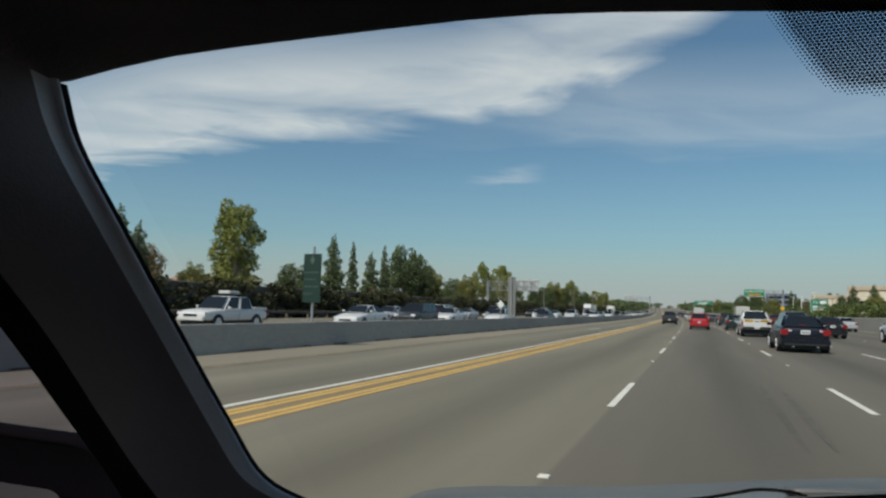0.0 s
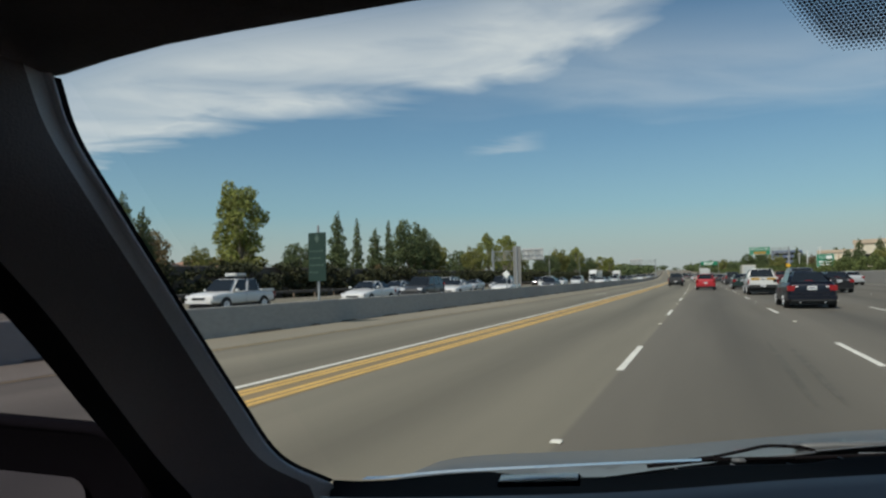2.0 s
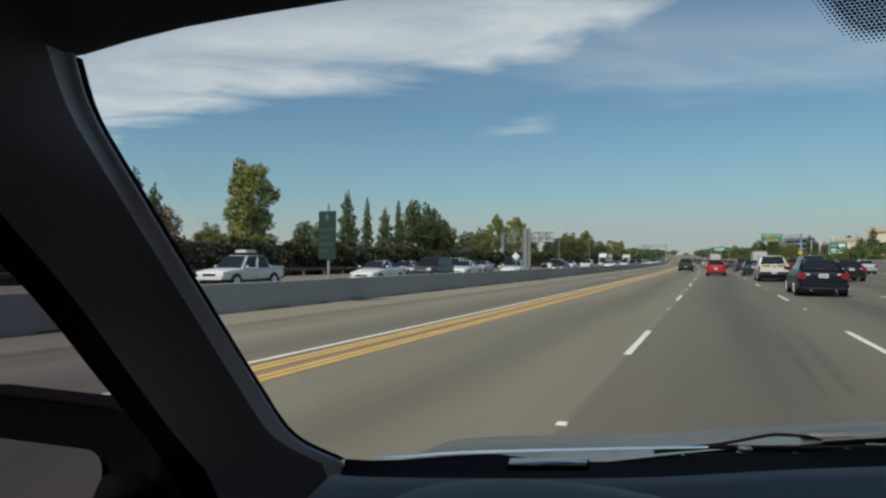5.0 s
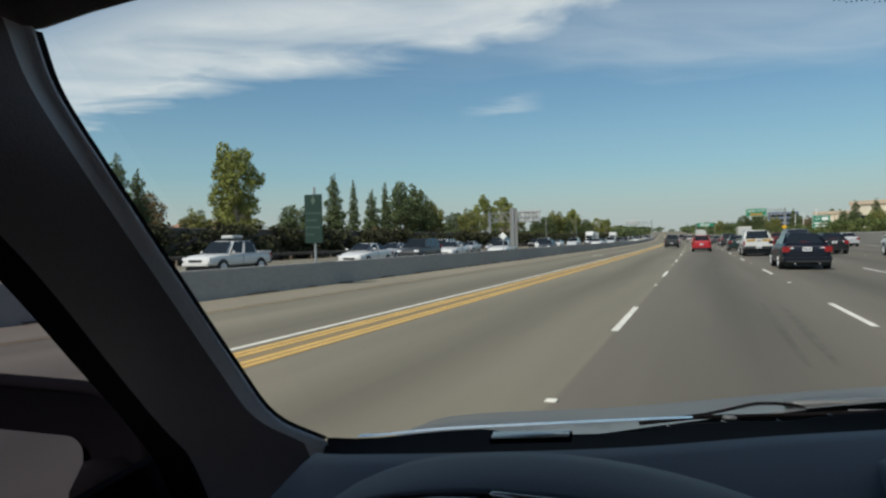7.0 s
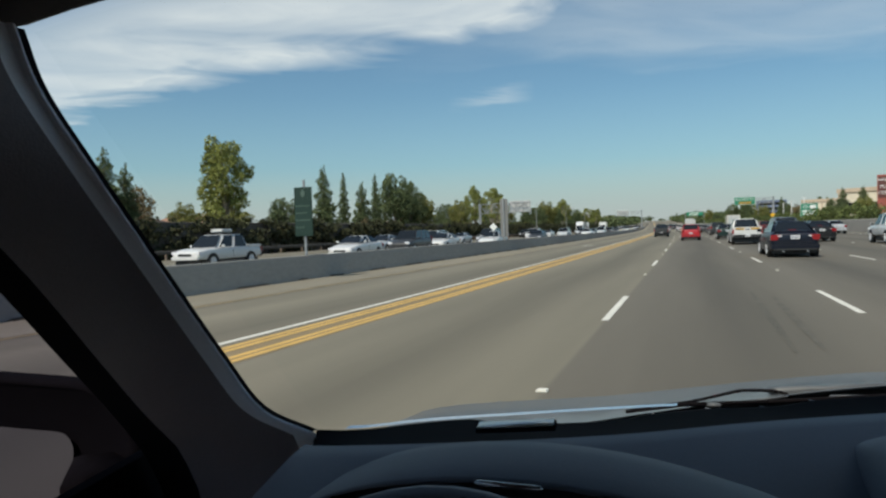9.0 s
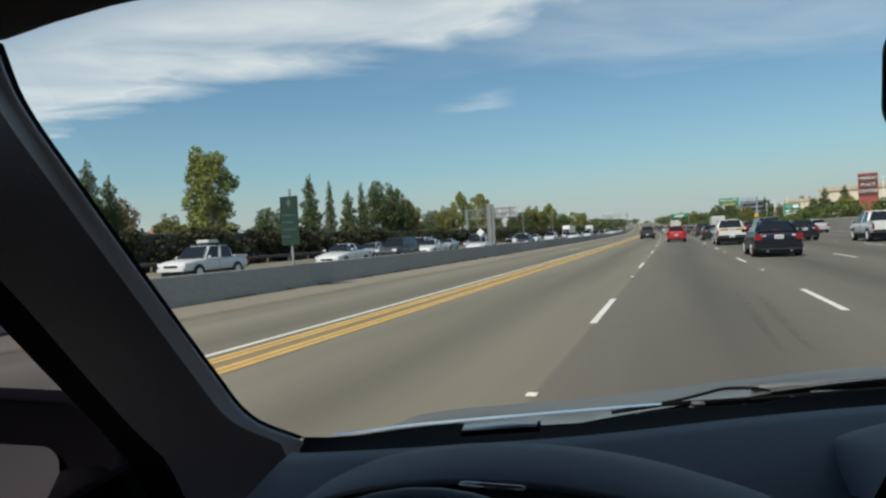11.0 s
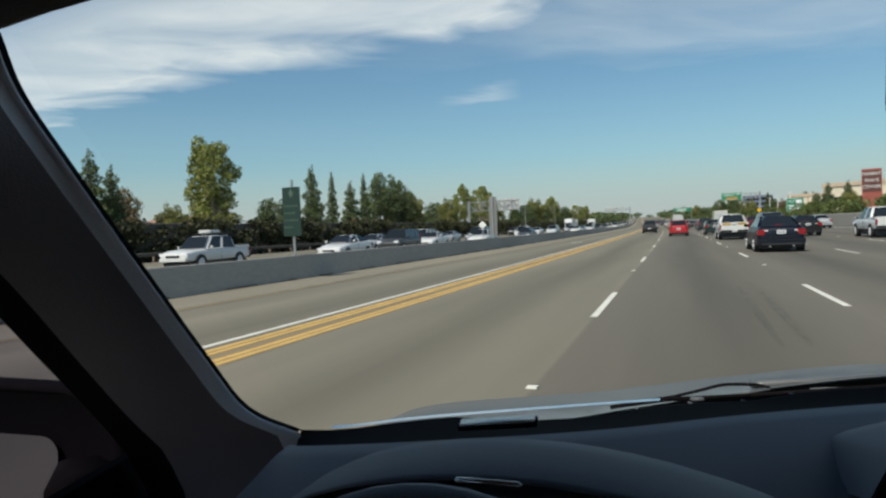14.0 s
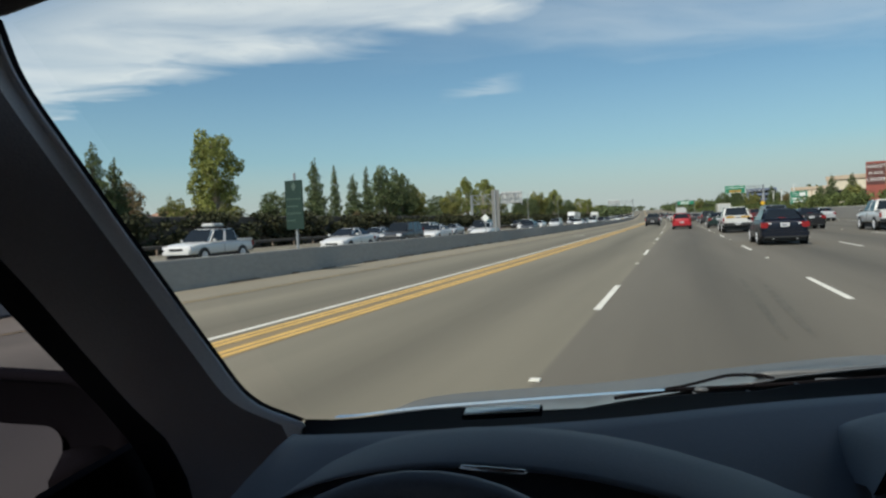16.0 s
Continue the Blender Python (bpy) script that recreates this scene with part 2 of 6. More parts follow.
def add_box(bm, x0, x1, y0, y1, z0, z1, bevel=0.0):
    r = bmesh.ops.create_cube(bm, size=1)
    for v in r["verts"]:
        v.co = Vector(((x0 + x1) / 2 + v.co.x * (x1 - x0), (y0 + y1) / 2 + v.co.y * (y1 - y0), (z0 + z1) / 2 + v.co.z * (z1 - z0)))
    if bevel:
        edges = list({e for v in r["verts"] for e in v.link_edges})
        bmesh.ops.bevel(bm, geom=edges, offset=bevel, segments=2, affect="EDGES")
    return bm


def box(x0, x1, y0, y1, z0, z1, bevel=0.0):
    return add_box(bmesh.new(), x0, x1, y0, y1, z0, z1, bevel)


def add_rod(bm, a, b, r0, r1=None, sides=8):
    a, b = Vector(a), Vector(b)
    d = b - a
    m = Matrix.Translation((a + b) / 2) @ d.to_track_quat("Z", "Y").to_matrix().to_4x4()
    bmesh.ops.create_cone(bm, cap_ends=True, segments=sides, radius1=r0, radius2=r0 if r1 is None else r1, depth=d.length, matrix=m)
    return bm


def rod(a, b, r0, r1=None, sides=8):
    return add_rod(bmesh.new(), a, b, r0, r1, sides)


def add_loft(bm, rings, closed=True, caps=True):
    """Skin over rings of equally many points."""
    rows = [[bm.verts.new(p) for p in ring] for ring in rings]
    k = len(rows[0])
    for a, b in zip(rows, rows[1:]):
        for i in range(k if closed else k - 1):
            j = (i + 1) % k
            bm.faces.new((a[i], a[j], b[j], b[i]))
    if caps and closed:
        bm.faces.new(rows[0])
        bm.faces.new(rows[-1])
    return bm


def loft(rings, closed=True, caps=True):
    return add_loft(bmesh.new(), rings, closed, caps)


def spline(points, steps):
    """A smooth curve through the points."""
    p = [Vector(q) for q in points]
    p = [2 * p[0] - p[1], *p, 2 * p[-1] - p[-2]]
    out = []
    for i in range(1, len(p) - 2):
        for s in range(steps):
            t = s / steps
            a, b, c, d = p[i - 1:i + 3]
            out.append(0.5 * (2 * b + (c - a) * t + (2 * a - 5 * b + 4 * c - d) * t * t + (3 * b - a - 3 * c + d) * t ** 3))
    return out + [p[-2]]


# ---------- road ----------
KAPPA, BEND_END = 1.7e-4, 300.0


def bend(y):
    """How far the road's line has gone to the left at y."""
    if y < 0:
        return 0.0
    if y < BEND_END:
        return -KAPPA * y * y / 2
    return -KAPPA * BEND_END ** 2 / 2 - KAPPA * BEND_END * (y - BEND_END)


def rise(y):
    """The road climbs gently far ahead."""
    s = max(0.0, y - 150.0)
    return 1.1e-5 * s * s if s < 600 else 1.1e-5 * 360000 + 0.0132 * (s - 600)


def on_road(x, y, z=0.0):
    return Vector((x + bend(y), y, z + rise(y)))


def heading(y):
    """Turn of the road at y, in degrees to the left."""
    return math.degrees(math.atan(KAPPA * min(max(y, 0), BEND_END)))


YS = [-70, -40, -20, -10, 0, 10, 20, 30, 45, 60, 80, 100, 125, 150, 180, 210, 250, 300, 360, 430, 500, 600, 700, 850, 1000, 1250, 1500]


def ribbon(bm, x0, x1, z=0.0, ys=YS):
    rows = [(bm.verts.new(on_road(x0, y, z)), bm.verts.new(on_road(x1, y, z))) for y in ys]
    for (a, b), (c, d) in zip(rows, rows[1:]):
        bm.faces.new((a, b, d, c))
    return bm


LANE = 3.58
LINE_L, LINE_R = -1.23, 2.35
YELLOW, WHITE, EDGE, BARRIER = -4.88, -5.91, -9.75, -12.0
ROAD_R = LINE_R + 4 * LANE + 2.5
OPP_L = -38.0

ground = new("ground")
bm = bmesh.new()
rows = []
for y in [-3000, -600, -100, 0, 150, 300, 500, 750, 1000, 1500, 2500, 4500]:
    rows.append([bm.verts.new((x + bend(y), y, -0.12 + rise(min(y, 1500)))) for x in (-4500, -900, -200, -60, -38, 20, 60, 200, 900, 4500)])
for a, b in zip(rows, rows[1:]):
    for i in range(9):
        bm.faces.new((a[i], a[i + 1], b[i + 1], b[i]))
bpy.data.objects.remove(ground)
ground = tagged(part("ground", bm, M["dirt"]), "dry brown earth beside the freeway", "ground", kind="structure")

road = part("road", ribbon(bmesh.new(), OPP_L, ROAD_R), M["road"])
road.data.transform(Matrix.Translation((-LINE_L, 0, 0)))
road.location.x = LINE_L
tagged(road, "worn grey multi-lane freeway surface with darkened lane middles", "road", kind="structure")


def long_line(name, x, w, mat, label):
    ob = part(name, ribbon(bmesh.new(), x - w / 2, x + w / 2, 0.006), mat)
    return tagged(ob, label, "road marking", kind="structure")


tagged(part("median_shoulder", ribbon(bmesh.new(), BARRIER + 0.0, EDGE - 0.15, 0.004), M["shoulder"]), "sandy grey shoulder beside the median barrier", "road", kind="structure")
tagged(part("line_stain", ribbon(bmesh.new(), YELLOW - 0.84, YELLOW + 0.06, 0.003), M["stain"]), "brownish stained strip between the yellow lines", "road marking", kind="structure")
for dx in (0.05, 0.21):
    long_line("yellow_line", YELLOW - dx, 0.11, M["yellow_line"], "solid yellow paint line on the grey road")
for dx in (0.58, 0.74):
    long_line("yellow_line", YELLOW - dx, 0.11, M["yellow_line"], "solid yellow paint line on the grey road")
long_line("white_line", WHITE, 0.12, M["white_line"], "solid white paint line beside the yellow lines")
long_line("yellow_line", EDGE, 0.11, M["worn_yellow"], "worn yellow edge line along the median shoulder")
long_line("white_line", LINE_R + 4 * LANE, 0.11, M["white_line"], "solid white edge line of the outer shoulder")

dash = thing("lane_dashes", "broken white lane lines on the road", "road marking", kind="structure")
PERIOD = 14.63


def dash_piece(x, y, length, wide=0.11):
    b = bmesh.new()
    rows = [(b.verts.new(on_road(x - wide / 2, y + s * length, 0.007)), b.verts.new(on_road(x + wide / 2, y + s * length, 0.007))) for s in (0, 0.25, 0.5, 0.75, 1)]
    for (p, q), (r, s) in zip(rows, rows[1:]):
        b.faces.new((p, q, s, r))
    return part("dash", b, M["white_line"], dash)


for k, start in ((0, 10.2), (1, 11.4), (2, 12.0), (3, 8.0)):
    for i in range(-1, 36):
        dash_piece(LINE_L + k * LANE, start + i * PERIOD, 3.66)
for k in range(1, 6):
    for i in range(-1, 26):
        dash_piece(-13.5 - k * LANE, 5.0 + 2.7 * k + i * PERIOD, 3.66)

studs = thing("road_studs", "small pale road studs between the lane dashes", "road marking", kind="structure")
for k in range(4):
    for i in range(-1, 10):
        p = on_road(LINE_L + k * LANE, (10.2, 11.4, 12.0, 8.0)[k] + 3.66 + 6.43 + i * PERIOD)
        part("stud", box(p.x - 0.05, p.x + 0.05, p.y - 0.05, p.y + 0.05, p.z, p.z + 0.018, 0.006), M["white_line"], studs)


def lane_diamond(x, y):
    """A long white painted diamond outline in the carpool lane."""
    b = bmesh.new()
    rim = [(0, -1.8), (0.5, 0), (0, 1.8), (-0.5, 0)]
    inn = [(0, -1.0), (0.25, 0), (0, 1.0), (-0.25, 0)]
    o = [b.verts.new(on_road(x + u, y + v, 0.008)) for u, v in rim]
    n = [b.verts.new(on_road(x + u, y + v, 0.008)) for u, v in inn]
    for i in range(4):
        j = (i + 1) % 4
        b.faces.new((o[i], o[j], n[j], n[i]))
    tagged(part("lane_diamond", b, M["worn_white"]), "white painted diamond in the carpool lane", "road marking", kind="structure")


lane_diamond(-7.7, 56.0)

# two faint skid marks in our lane
for x0, x1, y0, y1 in ((1.12, 1.01, 15.0, 7.9), (1.43, 1.31, 13.9, 8.1)):
    b = bmesh.new()
    rows = []
    for k in range(9):
        f = k / 8
        w = 0.05 * math.sin(math.pi * (0.08 + 0.84 * f)) + 0.01
        p = on_road(x0 + (x1 - x0) * f, y0 + (y1 - y0) * f, 0.004)
        rows.append((b.verts.new(p - Vector((w, 0, 0))), b.verts.new(p + Vector((w, 0, 0)))))
    for (p, q), (r, t) in zip(rows, rows[1:]):
        b.faces.new((p, q, t, r))
    tagged(part("tyre_mark", b, M["rubber_mark"]), "faint dark tyre mark on the lane", "road marking", kind="structure")

# ---------- median barrier ----------
bm = bmesh.new()
prof = [(0.20, 0.0), (0.19, 0.06), (0.085, 0.77), (0.07, 0.80), (-0.07, 0.80), (-0.085, 0.77), (-0.19, 0.06), (-0.20, 0.0)]
add_loft(bm, [[on_road(BARRIER - 0.22 + px, y, pz) for px, pz in prof] for y in YS])
rows = []
g0 = random.Random(3)
b2 = bmesh.new()
y = 2.0
while y < 160:
    n = g0.uniform(0.4, 2.6)
    w = g0.uniform(0.04, 0.16)
    q = [on_road(BARRIER + dx, yy, dz) for dx, yy, dz in ((-0.02, y, 0.012), (w, y + 0.1, 0.012), (w * 0.8, y + n, 0.012), (-0.02, y + n, 0.012), (-0.01, y + 0.05, 0.05), (-0.01, y + n, 0.05))]
    vs = [b2.verts.new(p) for p in q]
    b2.faces.new((vs[0], vs[1], vs[2], vs[3]))
    b2.faces.new((vs[4], vs[1], vs[2], vs[5]))
    y += n + g0.uniform(0.0, 2.5)
tagged(part("roadside_debris", b2, M["debris"]), "dark dirt and debris along the foot of the barrier", "debris", kind="stuff")
median = tagged(part("median_barrier", bm, M["concrete"]), "long grey concrete median barrier with stains", "barrier", kind="structure")

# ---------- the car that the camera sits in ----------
# pillar light and shade set by colour: pale trim by the glass, darker inside
M["trim_lit"] = material("lit_cabin_trim", (0.80, 0.81, 0.82), 0.75, scale=5.0, vary=0.10, fine=400.0, bump=0.04)
M["trim_dark"] = material("dark_shaded_trim", (0.21, 0.18, 0.178), 0.85, scale=5.0, vary=0.10, fine=400.0, bump=0.15)
M["headliner"] = material("dark_headliner", (0.10, 0.085, 0.085), 0.95, scale=5.0, fine=300.0, bump=0.2)
M["dash"] = material("dark_dash_vinyl", (0.128, 0.134, 0.148), 0.6, scale=4.0, vary=0.10, fine=500.0, bump=0.06, sheen_spec=0.35)
M["seal"] = material("black_seal", (0.008, 0.007, 0.008), 0.95, sheen_spec=0.05)
M["own_paint"] = material("silver_blue_paint", (0.095, 0.102, 0.108), 0.45, 0.0, 3.0, 0.05, 40.0, coat=0.30, sheen_spec=0.35)
M["mirror"] = material("mirror_silver", (0.62, 0.62, 0.63), 0.0, 1.0, vary=0.0)
M["dim_mirror"] = material("dimmed_mirror", (0.035, 0.030, 0.032), 0.02, 1.0, vary=0.0)
M["door_mirror"] = material("door_mirror_silver", (0.46, 0.46, 0.50), 0.0, 1.0, vary=0.0)
# pale metal for glints that are modelled as thin strips
M["glint"] = material("glint_metal", (0.97, 0.96, 0.93), 0.22, 1.0, vary=0.03)
M["cowl"] = material("black_cowl_plastic", (0.006, 0.006, 0.0065), 0.8, fine=200.0, sheen_spec=0.25)
M["windscreen"] = pane_material("windscreen_glass", (0.97, 0.98, 0.98), 1.06)
M["side_glass"] = pane_material("side_glass", (0.72, 0.70, 0.76), 1.05)
M["tab"] = material("pale_plate", (0.95, 0.90, 0.78), 0.30, 0.6, vary=0.05)

own = thing("passenger_car", "silver-blue car with a dark grey cabin on the freeway", "car", Matrix.Translation((0.315, -0.5, 0)))


def cabin(name, bm, mat, parent=own, label="", smooth=True, shift=True):
    """A part of the car, given from the driver's eye."""
    for v in bm.verts:
        v.co = v.co * 0.75 + Vector((-0.315, 0.5, EYE))
    return part(name, bm, mat, parent, label, smooth)




def near_eye(points):
    """Places in metres from the driver's eye, in the cabin's own unit."""
    return [Vector(p) / 0.75 for p in points]


GLASS_EDGE = spline(near_eye([(-0.531, 0.425, 0.1795), (-0.5245, 0.4390, 0.131), (-0.4895, 0.4549, 0.0642), (-0.4629, 0.5079, -0.0341), (-0.4395, 0.5532, -0.1171), (-0.4121, 0.5729, -0.1677), (-0.3624, 0.5854, -0.1912)]), 5)
BASE = spline(near_eye([(-0.3624, 0.5854, -0.1912), (-0.335, 0.625, -0.2005), (-0.2869, 0.6826, -0.2058), (-0.1915, 0.7648, -0.2141), (-0.0963, 0.8281, -0.2184), (-0.0007, 0.8806, -0.2205), (0.0952, 0.9227, -0.2181), (0.25, 0.95, -0.212), (0.45, 0.94, -0.205), (0.65, 0.85, -0.200), (0.80, 0.72, -0.196), (0.86, 0.62, -0.192)]), 6)
HEADER = spline(near_eye([(-0.531, 0.425, 0.1795), (-0.418, 0.419, 0.186), (-0.277, 0.454, 0.2015), (-0.1471, 0.5083, 0.2223), (-0.009, 0.5619, 0.2297), (0.1667, 0.6017, 0.2243), (0.4331, 0.6205, 0.2152), (0.70, 0.55, 0.205), (0.93, 0.45, 0.190), (0.98, 0.42, 0.1795)]), 6)
# crest of the dash in front of the dark trough under the glass
CREST = spline(near_eye([(-0.345, 0.535, -0.1895), (-0.300, 0.504, -0.1776), (-0.198, 0.523, -0.1727), (-0.0745, 0.579, -0.1738), (0.0458, 0.681, -0.1827), (0.184, 0.7715, -0.189), (0.329, 0.822, -0.1881), (0.52, 0.80, -0.182), (0.70, 0.70, -0.176), (0.82, 0.58, -0.17)]), 5)
# upper edge of the black trough
TROUGH = spline(near_eye([(-0.3624, 0.5854, -0.1915), (-0.335, 0.625, -0.2010), (-0.2869, 0.6826, -0.2063), (-0.240, 0.725, -0.2110), (-0.205, 0.74, -0.2185), (-0.15, 0.78, -0.2245), (-0.100, 0.80, -0.2240), (-0.049, 0.89, -0.2350), (0.016, 0.90, -0.2290), (0.077, 0.90, -0.2235), (0.136, 0.90, -0.2110), (0.27, 0.90, -0.1985), (0.48, 0.88, -0.190), (0.70, 0.78, -0.182), (0.82, 0.66, -0.176)]), 5)


def resample(curve, k):
    d = [0.0]
    for a, b in zip(curve, curve[1:]):
        d.append(d[-1] + (b - a).length)
    out = []
    for i in range(k):
        s = d[-1] * i / (k - 1)
        j = max(q for q in range(len(d)) if d[q] <= s + 1e-9)
        j = min(j, len(curve) - 2)
        f = (s - d[j]) / max(1e-9, d[j + 1] - d[j])
        out.append(curve[j].lerp(curve[j + 1], f))
    return out


def moved(curve, dx, dy, dz):
    return [p + Vector((dx, dy, dz)) for p in curve]


# windscreen: a curved pane between the base and the header
bm = bmesh.new()
add_loft(bm, [[b.lerp(h, s / 6) for b, h in zip(resample(BASE, 30), resample(HEADER, 30))] for s in range(7)], closed=False)
for v in bm.verts:
    v.co.y += 0.012
screen = cabin("windscreen", bm, M["windscreen"], label="clear curved windscreen pane")
screen.visible_shadow = False

# left pillar: black seal, glass-side face painted as lit, inner face as shaded
side = spline(near_eye([(-0.540, 0.19, 0.205), (-0.548, 0.25, 0.125), (-0.5567, 0.3197, 0.0526), (-0.5596, 0.4006, -0.0252), (-0.5788, 0.4849, -0.1102), (-0.5892, 0.5489, -0.1783), (-0.592, 0.59, -0.23)]), 5)
crease = [g + Vector((-0.005, -0.024, 0.001)) for g in GLASS_EDGE]
cabin("pillar_seal", loft([GLASS_EDGE, [g + Vector((0.0, -0.012, 0.0)) for g in GLASS_EDGE], [g + Vector((0.004, -0.016, 0.0)) for g in GLASS_EDGE]], closed=False), M["seal"], label="thin black rubber seal")
front_face = [[g.lerp(n, k) + Vector((0.004, -0.014 * (1 - k), 0)) * 1.0 + Vector((0.006, 0, 0)) * math.sin(math.pi * k) for g, n in zip(GLASS_EDGE, crease)] for k in (0, 0.2, 0.4, 0.6, 0.8, 0.93, 1.0)]
rear_face = [[(n + Vector((0.004, 0, 0))).lerp(e, k) + Vector((0.006, -0.008, 0)) * math.sin(math.pi * k) for n, e in zip(crease, side)] for k in (0, 0.07, 0.25, 0.5, 0.75, 1.0)]
faces = front_face + rear_face


def footed(rings):
    """The trim carried on below the glass to the dash and the door."""
    return [r + [r[-1] + Vector((0, dy, dz)) for dy, dz in ((0.006, -0.010), (0.018, -0.03), (0.04, -0.075), (0.06, -0.16), (0.05, -0.6))] for r in rings]


cabin("pillar_trim", loft(footed(front_face + rear_face[1:2]), closed=False), M["trim_lit"], label="moulded pillar trim in the lit grey tone")
cabin("pillar_inner", loft(footed(rear_face[1:5]), closed=False), M["trim_dark"], label="inner face of the pillar in the shaded trim tone")
cabin("window_seal", loft(footed(rear_face[4:]), closed=False), M["seal"], label="black rubber seal of the side window")
# the far pillar, mirrored about the middle of the car
mirror_x = lambda c: [Vector((0.66 - p.x, p.y, p.z)) for p in c]
cabin("pillar_trim", loft([mirror_x(r) for r in faces], closed=False), M["trim_lit"], label="moulded pillar trim in the lit grey tone")

# roof lining with its front rail, and a sun visor
rail = [Vector((-1.0, 0.30, 0.27)), Vector((-0.80, 0.42, 0.245))] + resample(HEADER, 28) + [Vector((1.75, 0.40, 0.25))]
rows = [moved(rail, 0, 0.004, 0.006), moved(rail, 0, -0.012, -0.001), moved(rail, 0, -0.06, 0.014), moved(rail, 0, -0.16, 0.05), [Vector((p.x, -0.3, 0.34)) for p in rail], [Vector((p.x, -1.4, 0.31)) for p in rail], [Vector((p.x, -1.9, 0.18)) for p in rail]]
cabin("headliner", loft(rows, closed=False), M["headliner"], label="dark fabric roof lining")
cabin("sun_visor", box(-0.50, -0.10, 0.26, 0.42, 0.292, 0.306, 0.006), M["headliner"], label="folded-up dark fabric sun visor")
cabin("sun_visor", box(0.94 - 0.16, 1.34, 0.26, 0.42, 0.292, 0.306, 0.006), M["headliner"], label="folded-up dark fabric sun visor")
# side rail of the roof over the side window
cabin("roof_side", loft([[Vector((-0.735, y, z)), Vector((-0.72, y, 0.34)), Vector((-0.60, y, 0.36))] for y, z in ((0.50, 0.26), (0.3, 0.29), (0.0, 0.28), (-1.0, 0.28), (-1.8, 0.2))], closed=False), M["headliner"])
cabin("roof_side", loft([[Vector((1.575, y, z)), Vector((1.56, y, 0.34)), Vector((1.44, y, 0.36))] for y, z in ((0.50, 0.26), (0.3, 0.29), (0.0, 0.28), (-1.0, 0.28), (-1.8, 0.2))], closed=False), M["headliner"])

# dashboard: a soft top that rolls down towards the driver
crest = resample(CREST, 48)
rows = [moved(crest, 0, 0.010, -0.006), crest]
for dy, dz in ((-0.03, -0.004), (-0.10, -0.022), (-0.17, -0.045), (-0.23, -0.085), (-0.27, -0.16), (-0.28, -0.32), (-0.26, -0.60)):
    rows.append([Vector((p.x, max(p.y + dy, 0.44 - 0.25 * dz if dz > -0.1 else 0.46), p.z + dz)) for p in crest])
cabin("dashboard", loft(rows, closed=False), M["dash"], label="dark blue-grey vinyl dashboard top")
trough = resample(TROUGH, 48)
cabin("black_border", loft([moved(trough, 0, 0.0, 0.0), [a.lerp(b, 0.5) + Vector((0, 0, -0.012)) for a, b in zip(trough, crest)], moved(crest, 0, 0.008, -0.010)], closed=False), M["seal"], label="black border along the foot of the windscreen")
# strip of pale metal in place of the glint along the cowl
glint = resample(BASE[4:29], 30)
cabin("glint_edge", loft([moved(glint, 0, 0.001, 0.0012), moved(glint, 0, 0.016, 0.0012)], closed=False), M["glint"], label="thin bright strip for the glint along the cowl")
# hood over the instruments
arch = []
for y, grow in ((0.74, 0.30), (0.70, 0.72), (0.66, 0.93), (0.62, 1.0), (0.585, 0.965), (0.56, 0.93), (0.553, 0.89), (0.565, 0.84)):
    arch.append([Vector((-0.150 + 0.26 * math.cos(a), y, -0.292 + (0.088 * grow) * math.sin(a) ** 1.3)) for a in [math.pi * i / 24 for i in range(25)]])
cabin("instrument_hood", loft(arch, closed=False), M["dash"], label="rounded vinyl hood over the instruments")
bm = box(-0.36, -0.03, 0.68, 0.69, -0.36, -0.265, 0.0)
cabin("instrument_panel", bm, M["seal"], label="black instrument panel")
# highlight on the lip of the hood, modelled as a pale metal strip
cabin("instrument_lens", box(-0.192, -0.134, 0.547, 0.552, -0.2160, -0.2110, 0.0018), M["glint"], label="pale strip for the highlight on the instrument hood")
# rounded pod in the middle of the dash, with a dark recess
pod_top = [(0.1116, -0.2249), (0.1142, -0.1908), (0.1229, -0.1789), (0.1537, -0.1678), (0.2261, -0.1464), (0.28, -0.1316), (0.37, -0.122), (0.47, -0.140), (0.52, -0.225)]
pod_rim = [(0.1151, -0.2107), (0.1254, -0.1885), (0.135, -0.1731), (0.1592, -0.1618), (0.2047, -0.1504), (0.2533, -0.1375), (0.35, -0.130), (0.44, -0.150), (0.47, -0.215)]
pod_hole = [(0.1391, -0.2097), (0.1440, -0.2000), (0.1498, -0.1921), (0.1659, -0.183), (0.2035, -0.1735), (0.2522, -0.160), (0.34, -0.152), (0.42, -0.168), (0.445, -0.21)]
rows = [near_eye([(x, y, z + dz) for x, z in ring]) for ring, y, dz in ((pod_top, 0.76, -0.050), (pod_top, 0.70, -0.024), (pod_top, 0.65, -0.006), (pod_top, 0.62, 0.0), (pod_rim, 0.575, -0.001), (pod_rim, 0.56, 0.0), (pod_rim, 0.555, -0.004))]
rows = [spline(r, 3) for r in rows]
pod = cabin("dash_pod", loft(rows, closed=False), M["dash"], label="rounded vinyl pod on the dash")
rows = [spline(near_eye([(x, y, z) for x, z in ring]), 3) for ring, y in ((pod_rim, 0.5545), (pod_hole, 0.565), (pod_hole, 0.66))]
cabin("pod_recess", loft(rows, closed=False), M["seal"], pod, "dark recess under the pod")
